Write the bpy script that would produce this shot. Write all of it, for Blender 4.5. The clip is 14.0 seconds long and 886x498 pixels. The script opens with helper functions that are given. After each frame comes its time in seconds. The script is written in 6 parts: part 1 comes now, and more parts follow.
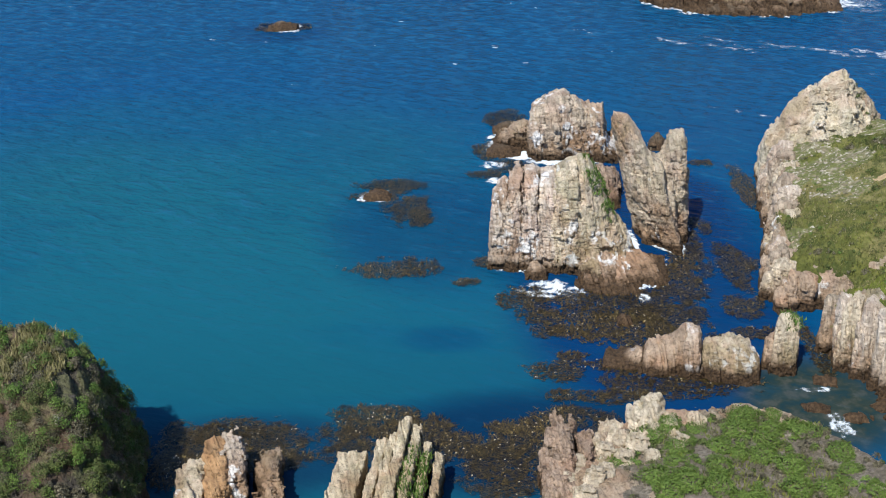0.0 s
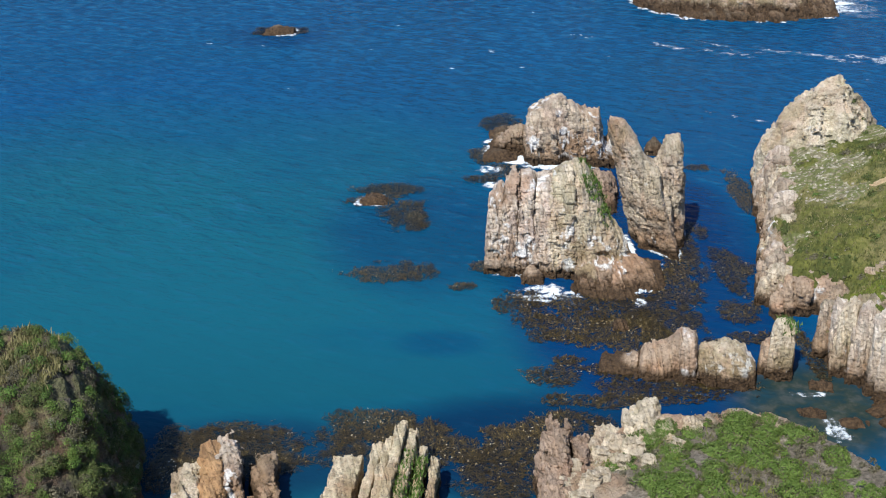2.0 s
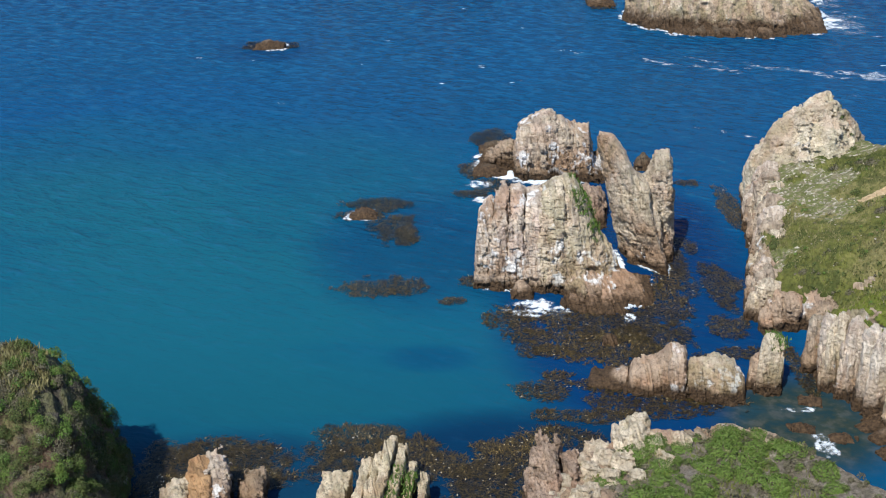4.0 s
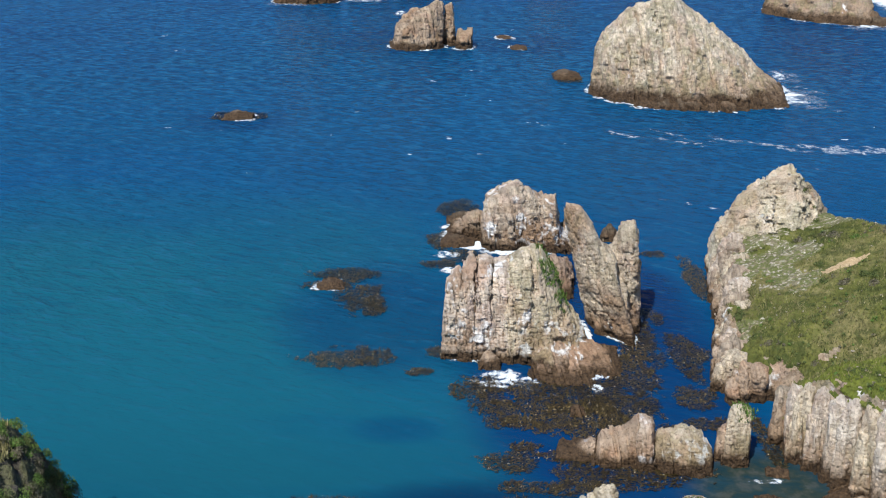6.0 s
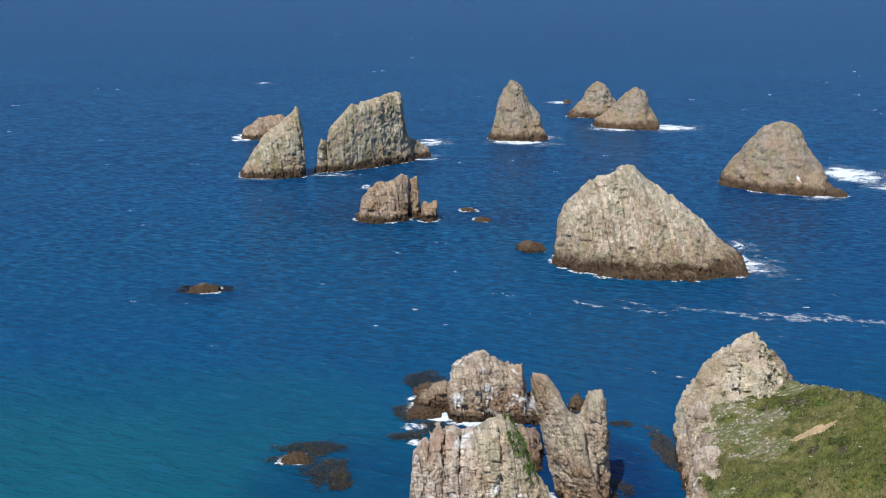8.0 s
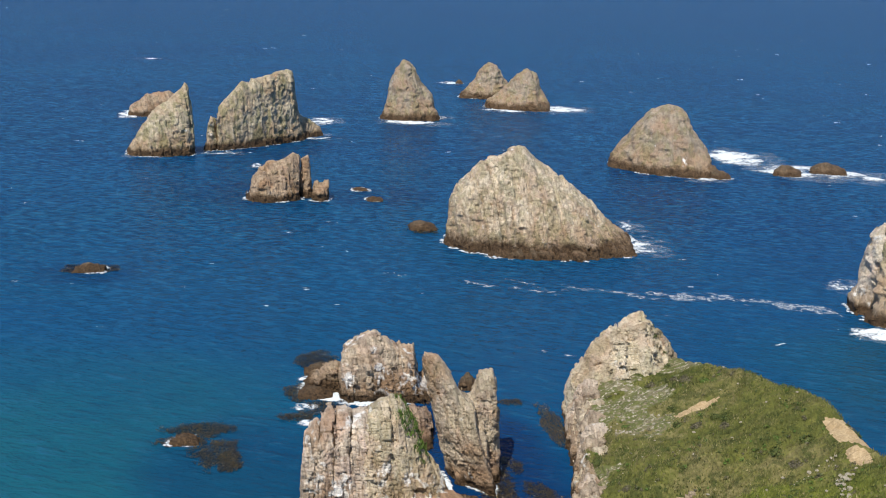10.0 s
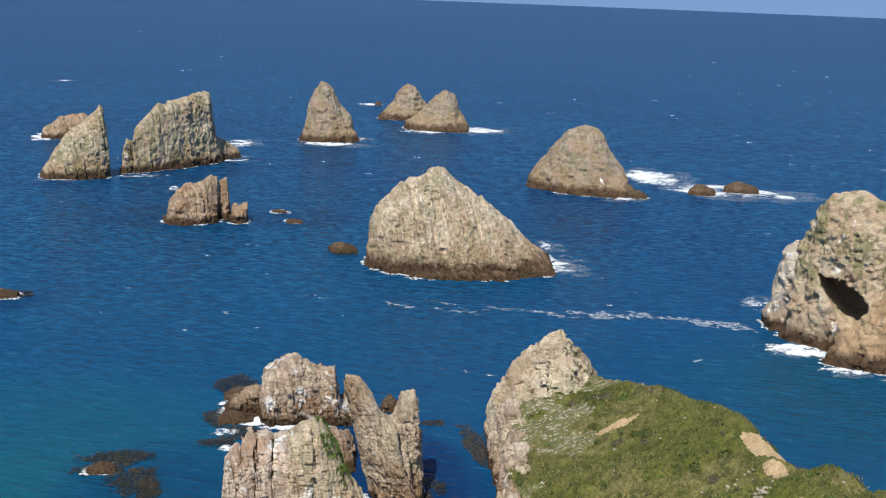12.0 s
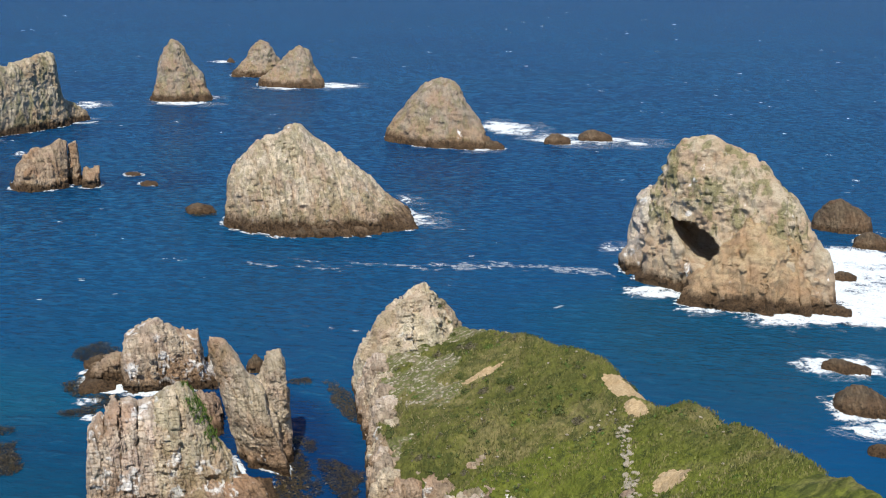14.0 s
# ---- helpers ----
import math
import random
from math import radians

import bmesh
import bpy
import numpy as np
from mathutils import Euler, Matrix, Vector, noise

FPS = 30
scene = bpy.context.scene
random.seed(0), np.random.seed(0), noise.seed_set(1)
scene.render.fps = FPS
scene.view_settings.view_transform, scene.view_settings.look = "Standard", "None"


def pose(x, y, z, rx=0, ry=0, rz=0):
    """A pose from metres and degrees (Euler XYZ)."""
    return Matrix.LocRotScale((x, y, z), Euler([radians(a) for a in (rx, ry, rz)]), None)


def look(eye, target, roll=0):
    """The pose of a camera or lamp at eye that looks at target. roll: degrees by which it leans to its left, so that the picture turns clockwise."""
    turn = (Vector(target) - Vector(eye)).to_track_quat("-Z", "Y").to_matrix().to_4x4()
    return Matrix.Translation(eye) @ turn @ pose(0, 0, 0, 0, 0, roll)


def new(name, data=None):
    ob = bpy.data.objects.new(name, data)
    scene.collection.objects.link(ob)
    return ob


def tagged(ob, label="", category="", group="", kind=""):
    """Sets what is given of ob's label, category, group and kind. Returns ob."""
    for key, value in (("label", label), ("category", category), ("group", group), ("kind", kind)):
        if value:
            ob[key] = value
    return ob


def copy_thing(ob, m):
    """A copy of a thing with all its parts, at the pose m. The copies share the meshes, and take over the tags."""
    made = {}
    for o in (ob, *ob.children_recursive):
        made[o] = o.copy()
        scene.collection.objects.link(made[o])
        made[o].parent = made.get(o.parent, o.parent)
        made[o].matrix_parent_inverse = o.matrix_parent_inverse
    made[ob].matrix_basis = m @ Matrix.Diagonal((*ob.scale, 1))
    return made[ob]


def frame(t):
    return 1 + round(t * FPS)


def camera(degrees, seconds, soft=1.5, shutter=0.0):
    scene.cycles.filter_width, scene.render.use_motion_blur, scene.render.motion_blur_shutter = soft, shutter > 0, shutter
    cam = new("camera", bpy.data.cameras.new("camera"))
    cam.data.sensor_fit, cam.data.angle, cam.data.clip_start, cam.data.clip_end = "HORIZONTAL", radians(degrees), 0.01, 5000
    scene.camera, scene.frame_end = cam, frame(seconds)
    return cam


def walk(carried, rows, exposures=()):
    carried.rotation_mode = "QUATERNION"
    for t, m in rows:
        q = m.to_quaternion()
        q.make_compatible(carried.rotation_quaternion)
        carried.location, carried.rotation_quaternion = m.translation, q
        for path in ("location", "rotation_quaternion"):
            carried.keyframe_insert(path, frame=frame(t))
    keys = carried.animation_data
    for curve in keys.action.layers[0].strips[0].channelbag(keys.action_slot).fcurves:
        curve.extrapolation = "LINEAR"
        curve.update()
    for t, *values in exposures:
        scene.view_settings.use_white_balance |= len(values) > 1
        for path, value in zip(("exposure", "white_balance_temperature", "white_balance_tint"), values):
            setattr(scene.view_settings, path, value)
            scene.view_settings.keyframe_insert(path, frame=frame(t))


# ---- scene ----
# camera: stands on a cliff-top lookout 66 m over the sea and only turns
cam = camera(40.47, 14.0, soft=1.1)
PATH = [
    (0.0, pose(0, 0, 66, 64.886, 0.701, 0.015)),
    (0.5, pose(0, 0, 66, 64.775, 0.681, 0.061)),
    (1.0, pose(0, 0, 66, 64.637, 0.592, 0.089)),
    (1.5, pose(0, 0, 66, 64.841, 0.531, -0.017)),
    (2.0, pose(0, 0, 66, 65.086, 0.498, -0.083)),
    (4.3, pose(0, 0, 66, 66.133, 0.069, -0.703)),
    (4.5, pose(0, 0, 66, 66.847, -0.205, -1.005)),
    (5.0, pose(0, 0, 66, 67.608, -0.360, -1.414)),
    (5.5, pose(0, 0, 66, 67.729, -0.210, -1.383)),
    (6.0, pose(0, 0, 66, 69.139, -0.546, -1.855)),
    (6.5, pose(0, 0, 66, 72.351, -0.975, -2.701)),
    (7.0, pose(0, 0, 66, 74.516, -1.066, -2.944)),
    (7.5, pose(0, 0, 66, 76.114, -0.506, -2.888)),
    (8.0, pose(0, 0, 66, 77.290, -0.503, -3.555)),
    (8.5, pose(0, 0, 66, 76.953, -0.700, -4.750)),
    (9.0, pose(0, 0, 66, 76.746, -1.157, -6.493)),
    (9.2, pose(0, 0, 66, 76.583, -1.248, -6.999)),
    (11.3, pose(0, 0, 66, 76.548, -2.547, -11.021)),
    (11.5, pose(0, 0, 66, 77.270, -2.397, -11.517)),
    (12.0, pose(0, 0, 66, 77.564, -2.100, -12.360)),
    (12.5, pose(0, 0, 66, 77.617, -2.200, -14.182)),
    (13.0, pose(0, 0, 66, 77.607, -2.065, -16.422)),
    (13.5, pose(0, 0, 66, 77.721, -1.289, -17.852)),
    (14.0, pose(0, 0, 66, 75.629, -1.482, -19.286)),
]
# the picture darkens and turns a little warmer as the view lifts to the open sea
walk(cam, PATH, [(0.0, 0.40, 6150, 10), (6.0, 0.34, 6150, 10), (7.0, 0.13, 6100, 10), (8.0, 0.14, 6200, 10), (9.2, 0.20, 6650, 10), (14.0, 0.20, 6650, 10)])

# ---- daylight: high sun from behind and to the left, clear sky ----
SUN_AZ, SUN_EL = radians(210), radians(53)      # compass direction of the sun, clockwise from +y: behind the camera's left shoulder
world = bpy.data.worlds.new("sky")
world.use_nodes = True
scene.world = world
wn, wl = world.node_tree.nodes, world.node_tree.links
wn.clear()
sky = wn.new("ShaderNodeTexSky")
sky.sky_type, sky.sun_disc = "NISHITA", False
sky.sun_elevation, sky.sun_rotation = SUN_EL, SUN_AZ
sky.air_density, sky.dust_density, sky.ozone_density = 1.0, 0.3, 5.0
wco = wn.new("ShaderNodeTexCoord")
wmax = wn.new("ShaderNodeVectorMath")
wmax.operation = "MAXIMUM"
wmax.inputs[1].default_value = (-2, -2, 0.30)  # the horizon's colour goes on below it
wl.new(wco.outputs["Generated"], wmax.inputs[0])
wl.new(wmax.outputs[0], sky.inputs[0])
bg = wn.new("ShaderNodeBackground")
bg.inputs["Strength"].default_value = 0.115
wl.new(sky.outputs[0], bg.inputs[0])
wout = wn.new("ShaderNodeOutputWorld")
wl.new(bg.outputs[0], wout.inputs[0])
sun = new("sun", bpy.data.lights.new("sun", "SUN"))
sun.data.energy, sun.data.angle, sun.data.color = 4.8, radians(0.53), (1.0, 0.95, 0.87)
sun_dir = Vector((math.sin(SUN_AZ) * math.cos(SUN_EL), math.cos(SUN_AZ) * math.cos(SUN_EL), math.sin(SUN_EL)))
sun.matrix_world = look((0, 0, 200), Vector((0, 0, 200)) - sun_dir)

# ---- number helpers: noise on arrays, and meshes from solid functions ----
def hash01(*ks):
    h = np.zeros(np.broadcast(*ks).shape, dtype=np.uint32)
    for i, k in enumerate(ks):
        k = np.asarray(k).astype(np.int64).astype(np.uint32)
        h = (h ^ (k + np.uint32(0x9E3779B9) + (h << np.uint32(6)) + (h >> np.uint32(2)))) * np.uint32(0x85EBCA6B)
        h ^= h >> np.uint32(13)
    h = h * np.uint32(0xC2B2AE35)
    h ^= h >> np.uint32(16)
    return h.astype(np.float64) / 4294967295.0


def vnoise(x, y, z, seed=0):
    """Smooth value noise, -1 to 1."""
    xi, yi, zi = np.floor(x), np.floor(y), np.floor(z)
    fx, fy, fz = x - xi, y - yi, z - zi
    fx, fy, fz = (f * f * (3 - 2 * f) for f in (fx, fy, fz))
    out = 0
    for dx in (0, 1):
        for dy in (0, 1):
            for dz in (0, 1):
                w = (fx if dx else 1 - fx) * (fy if dy else 1 - fy) * (fz if dz else 1 - fz)
                out = out + w * hash01(xi + dx, yi + dy, zi + dz, np.array(seed))
    return out * 2 - 1


def fbm(x, y, z, octaves=4, seed=0, gain=0.5):
    out, a, s, tot = 0, 1.0, 1.0, 0.0
    for o in range(octaves):
        out = out + a * vnoise(x * s + o * 17.3, y * s, z * s, seed + o)
        tot, a, s = tot + a, a * gain, s * 2.03
    return out / tot


def solid_mesh(name, fn, lo, hi, vox):
    """The surface fn = 0 (fn < 0 inside) as a quad mesh, by surface nets."""
    ax = [np.arange(a, b + vox, vox) for a, b in zip(lo, hi)]
    step = 4
    cax = [np.append(a[::step], a[-1] + vox * step) for a in ax]
    coarse = fn(*np.meshgrid(*cax, indexing="ij")) < 0
    mx = [n - 1 for n in coarse.shape]
    cnt = sum(coarse[a:mx[0] + a, b:mx[1] + b, c:mx[2] + c].astype(np.int8) for a in (0, 1) for b in (0, 1) for c in (0, 1))
    pad = np.pad((cnt > 0) & (cnt < 8), 1)
    near = np.zeros_like(cnt, dtype=bool)
    for a in range(3):
        for b in range(3):
            for c in range(3):
                near |= pad[a:a + mx[0], b:b + mx[1], c:c + mx[2]]
    ii = [np.minimum(np.arange(len(a)) // step, n - 1) for a, n in zip(ax, mx)]
    near, base = near[np.ix_(*ii)], coarse[np.ix_(*ii)]
    F = np.where(base, -1.0, 1.0)
    w = np.nonzero(near)
    F[w] = fn(ax[0][w[0]], ax[1][w[1]], ax[2][w[2]])
    ins = F < 0
    nx, ny, nz = F.shape
    cs = [(a, b, c) for a in (0, 1) for b in (0, 1) for c in (0, 1)]
    cnt = sum(ins[a:nx - 1 + a, b:ny - 1 + b, c:nz - 1 + c].astype(np.int8) for a, b, c in cs)
    cells = np.argwhere((cnt > 0) & (cnt < 8))
    idx = -np.ones((nx - 1, ny - 1, nz - 1), dtype=np.int64)
    idx[cells[:, 0], cells[:, 1], cells[:, 2]] = np.arange(len(cells))
    pos, num = np.zeros((len(cells), 3)), np.zeros(len(cells))
    for a in cs:
        for k in range(3):
            if a[k]:
                continue
            b = list(a)
            b[k] = 1
            fa = F[cells[:, 0] + a[0], cells[:, 1] + a[1], cells[:, 2] + a[2]]
            fb = F[cells[:, 0] + b[0], cells[:, 1] + b[1], cells[:, 2] + b[2]]
            m = (fa < 0) != (fb < 0)
            t = np.where(m, fa / np.where(m, fa - fb, 1), 0)
            p = cells + np.array(a, float)
            p[:, k] += t
            pos[m] += p[m]
            num[m] += 1
    pos = np.array(lo) + vox * pos / num[:, None]
    quads = []
    for k in range(3):
        o = [i for i in range(3) if i != k]
        sl0, sl1 = [slice(1, -1)] * 3, [slice(1, -1)] * 3
        sl0[k], sl1[k] = slice(0, -1), slice(1, None)
        s0, s1 = ins[tuple(sl0)], ins[tuple(sl1)]
        e = np.argwhere(s0 != s1)
        if not len(e):
            continue
        flip = s1[e[:, 0], e[:, 1], e[:, 2]]
        q = []
        for d in ((0, 0), (1, 0), (1, 1), (0, 1)):
            c = e.copy()
            c[:, o[0]] += d[0]
            c[:, o[1]] += d[1]
            q.append(idx[c[:, 0], c[:, 1], c[:, 2]])
        q = np.stack(q, 1)
        if k == 1:
            flip = ~flip
        q[flip] = q[flip][:, ::-1]
        quads.append(q)
    return pos, np.concatenate(quads)


def normals_of(pos, quads):
    n = np.cross(pos[quads[:, 2]] - pos[quads[:, 0]], pos[quads[:, 3]] - pos[quads[:, 1]])
    vn = np.zeros_like(pos)
    for c in range(4):
        np.add.at(vn, quads[:, c], n)
    return vn / np.maximum(np.linalg.norm(vn, axis=1, keepdims=True), 1e-9)


def mesh_of(name, pos, faces, mats, smooth=False):
    me = bpy.data.meshes.new(name)
    me.from_pydata(np.asarray(pos).tolist(), [], np.asarray(faces).tolist())
    for m in mats if isinstance(mats, (list, tuple)) else [mats]:
        me.materials.append(m)
    me.polygons.foreach_set("use_smooth", np.full(len(me.polygons), smooth))
    me.update()
    return me


def beds(p, dirn, thick, seed, wob=0.6):
    """Index and place (0 to 1) in a pile of rock beds of uneven thickness, stacked along dirn."""
    x, y, z = p
    s = (x * dirn[0] + y * dirn[1] + z * dirn[2]) / thick + wob * vnoise(x * 0.06, y * 0.06, z * 0.06, seed)
    s = s + 0.45 * np.sin(s * 1.7 + seed) + 0.2 * np.sin(s * 4.1)
    i = np.floor(s)
    return i, s - i


def lobe(u, v, z, outline, df, db, v0=0.0, p=2.0, q=0.8, skew=0.0, lean=0.0, foot=0.4):
    """A rib of rock: outline is its crest (u, height); df, db: how far its foot reaches to the front and the back."""
    uo = np.array([a for a, _ in outline], float)
    zo = np.array([b for _, b in outline], float)
    u = u - lean * z
    h = np.interp(u, uo, zo, left=-4, right=-4)
    c, w = (uo[0] + uo[-1]) / 2, (uo[-1] - uo[0]) / 2
    r = foot + (1 - foot) * np.sqrt(np.clip(1 - ((u - c) / w) ** 2, 0, 1))
    d = v - v0 - skew * u
    s = np.abs(d) / (np.where(d < 0, df, db) * r)
    g = 1 - s ** p
    return z - np.where(g > 0, np.maximum(h, 0.3) * np.abs(g) ** q, 6 * g) - np.minimum(h, 0)


def empty(name, at, yaw=0.0, z=0.0):
    ob = new(name)
    ob.empty_display_size = 0.5
    ob.matrix_world = pose(at[0], at[1], z, 0, 0, yaw)
    return ob


def part(name, me, parent, label=""):
    ob = new(name, me)
    ob.parent = parent
    return tagged(ob, label)


SURFACE = {}


def rock(name, label, at, yaw, lobes, mat, vox=0.35, bed=1.2, dirn=(0.96, 0.25, 0.1), push=0.5, rough=0.5, seed=1, joint=2.2, cut=None, lump=0.0,
         category="rock", group=""):
    """One rock of steep beds: each rib in lobes is a part, stepped bed by bed and broken by joints, then weathered."""
    thing = empty(name, at, yaw)
    tagged(thing, label, category, group)
    surf = []
    dn = np.array(dirn) / np.linalg.norm(dirn)
    for num, spec in enumerate(lobes):
        l = dict(spec)
        pname = l.pop("part", "crag")
        m = l.pop("mat", mat)
        us = [a for a, _ in l["outline"]]
        top = max(b for _, b in l["outline"]) + 1.5
        lean, skew, v0 = l.get("lean", 0) * top, l.get("skew", 0), l.get("v0", 0)
        lo = (us[0] - 1.5 + min(lean, 0), v0 - l["df"] + min(skew * us[0], skew * us[-1]) - 1.5, -1.4)
        hi = (us[-1] + 1.5 + max(lean, 0), v0 + l["db"] + max(skew * us[0], skew * us[-1]) + 1.5, top)
        cu = (us[0] + us[-1]) / 2
        sd = seed + 100 * num

        def fn(x, y, z):
            i, f = beds((x, y, z), dn, bed, seed)
            a, b = hash01(i, np.array(sd)), hash01(i, np.array(sd + 9))
            zj = z / joint + 5 * a + 0.3 * y / joint
            j = np.floor(zj)
            c = hash01(i, j, np.floor(y / (1.4 * joint) + 3 * b), np.array(sd + 3))
            groove = np.maximum(np.exp(-(f / 0.10) ** 2), 0.6 * np.exp(-((zj - j) / 0.09) ** 2))
            flute = vnoise(x * 0.35, y * 0.35, z * 0.05, sd + 30) * 0.6 * rough
            i2, f2 = beds((x, y, z), dn, bed * 0.42, seed + 2, 0.8)
            a2 = hash01(i2, np.array(sd + 5))
            z2 = z / (joint * 0.5) + 4 * a2 + 0.4 * y / joint
            j2 = np.floor(z2)
            c2 = hash01(i2, j2, np.floor(y / joint + 3 * a2), np.array(sd + 6))
            groove2 = np.maximum(np.exp(-(f2 / 0.16) ** 2), np.exp(-((z2 - j2) / 0.14) ** 2))
            out = (a - 0.5) * 1.1 * push + (c - 0.5) * 0.95 * push - groove * 0.62 * push + flute + ((c2 - 0.5) * 0.72 - 0.3 * groove2) * push
            n1 = vnoise(x * 0.14, y * 0.14, z * 0.14, sd + 20) * 1.3 * rough
            n2 = vnoise(x * 0.14, y * 0.14, z * 0.14, sd + 21) * 1.6 * rough
            side = np.tanh((y - v0 - skew * x) / 1.0)
            F = lobe(x + 0.7 * n1 - out * 0.35 * np.sign(x - cu), y + n2 - out * side, z + 0.5 * n1 - (b - 0.5) * 0.8 * push - 0.3 * out, **l)
            return np.maximum(F, cut(x, y, z)) if cut is not None else F

        pos, quads = solid_mesh(pname, fn, lo, hi, vox)
        n = normals_of(pos, quads)
        k = 0.3 / max(vox, 0.12)
        d = fbm(pos[:, 0] * k, pos[:, 1] * k, pos[:, 2] * k * 0.7, 3, sd + 40)
        d2 = fbm(pos[:, 0] * 0.5, pos[:, 1] * 0.5, pos[:, 2] * 0.35, 2, sd + 50)
        if lump:
            d2 = d2 + lump * (1.2 * fbm(pos[:, 0] * 0.16, pos[:, 1] * 0.16, pos[:, 2] * 0.16, 2, sd + 60) + 1.3 * (0.35 - np.abs(vnoise(pos[:, 0] * 0.42, pos[:, 1] * 0.42, pos[:, 2] * 0.42, sd + 61)))) / (0.25 * rough)
        pos = pos + n * (d * vox * 0.6 + d2 * 0.25 * rough)[:, None]
        part(pname, mesh_of(pname, pos, quads, m), thing)
        surf.append((pos, n))
    pos, n = np.concatenate([a for a, _ in surf]), np.concatenate([b for _, b in surf])
    c, s = math.cos(radians(yaw)), math.sin(radians(yaw))
    rot = np.array(((c, -s, 0), (s, c, 0), (0, 0, 1)))
    SURFACE[thing.name] = (pos @ rot.T + np.array((at[0], at[1], 0)), n @ rot.T)
    return thing

# ---- materials ----
class Nodes:
    """Short-hand for a node material."""

    def __init__(self, name):
        self.m = bpy.data.materials.new(name)
        self.m.use_nodes = True
        self.t = self.m.node_tree
        self.bsdf = self.t.nodes["Principled BSDF"]

    def node(self, kind, **kw):
        n = self.t.nodes.new(kind)
        for k, v in kw.items():
            n.inputs[k.replace("_", " ")].default_value = v
        return n

    def link(self, a, b):
        self.t.links.new(a, b)

    def coords(self, scale=(1, 1, 1), which="Object"):
        c = self.t.nodes.new("ShaderNodeTexCoord") if which != "World" else self.t.nodes.new("ShaderNodeNewGeometry")
        m = self.t.nodes.new("ShaderNodeMapping")
        m.inputs["Scale"].default_value = scale
        self.link(c.outputs["Position" if which == "World" else which], m.inputs["Vector"])
        return m.outputs[0]

    def noise(self, vec, scale, detail=4.0, rough=0.55, distort=0.0):
        n = self.node("ShaderNodeTexNoise", Scale=scale, Detail=detail, Roughness=rough, Distortion=distort)
        self.link(vec, n.inputs["Vector"])
        return n.outputs["Fac"]

    def ramp(self, fac, *stops):
        r = self.t.nodes.new("ShaderNodeValToRGB")
        e = r.color_ramp.elements
        while len(e) < len(stops):
            e.new(0.5)
        for el, (pos, col) in zip(e, stops):
            el.position = pos
            el.color = (*col, 1) if len(col) == 3 else col
        self.link(fac, r.inputs[0])
        return r.outputs[0]

    def grey(self, fac, a, b):
        r = self.t.nodes.new("ShaderNodeMapRange")
        r.inputs["From Min"].default_value, r.inputs["From Max"].default_value = a, b
        r.interpolation_type = "SMOOTHSTEP"
        self.link(fac, r.inputs["Value"])
        return r.outputs[0]

    def mix(self, fac, a, b, mode="MIX"):
        n = self.t.nodes.new("ShaderNodeMix")
        n.data_type, n.blend_type = "RGBA", mode
        for sock, v in ((n.inputs["Factor"], fac), (n.inputs[6], a), (n.inputs[7], b)):
            if hasattr(v, "links"):
                self.link(v, sock)
            else:
                sock.default_value = (*v, 1) if isinstance(v, tuple) else v
        return n.outputs[2]

    def math(self, op, a, b=0.0, c=0.0):
        n = self.t.nodes.new("ShaderNodeMath")
        n.operation = op
        for s, v in zip(n.inputs, (a, b, c)):
            if hasattr(v, "links"):
                self.link(v, s)
            else:
                s.default_value = v
        return n.outputs[0]

    def z(self):
        c = self.t.nodes.new("ShaderNodeNewGeometry")
        s = self.t.nodes.new("ShaderNodeSeparateXYZ")
        self.link(c.outputs["Position"], s.inputs[0])
        return s.outputs

    def up(self):
        c = self.t.nodes.new("ShaderNodeNewGeometry")
        s = self.t.nodes.new("ShaderNodeSeparateXYZ")
        self.link(c.outputs["Normal"], s.inputs[0])
        return s.outputs[2]

    def bump(self, height, strength, distance):
        b = self.node("ShaderNodeBump", Strength=strength, Distance=distance)
        self.link(height, b.inputs["Height"])
        self.link(b.outputs[0], self.bsdf.inputs["Normal"])

    def done(self, colour, rough=0.9, spec=0.3):
        if hasattr(colour, "links"):
            self.link(colour, self.bsdf.inputs["Base Color"])
        else:
            self.bsdf.inputs["Base Color"].default_value = (*colour, 1)
        if hasattr(rough, "links"):
            self.link(rough, self.bsdf.inputs["Roughness"])
        else:
            self.bsdf.inputs["Roughness"].default_value = rough
        self.bsdf.inputs["Specular IOR Level"].default_value = spec
        return self.m


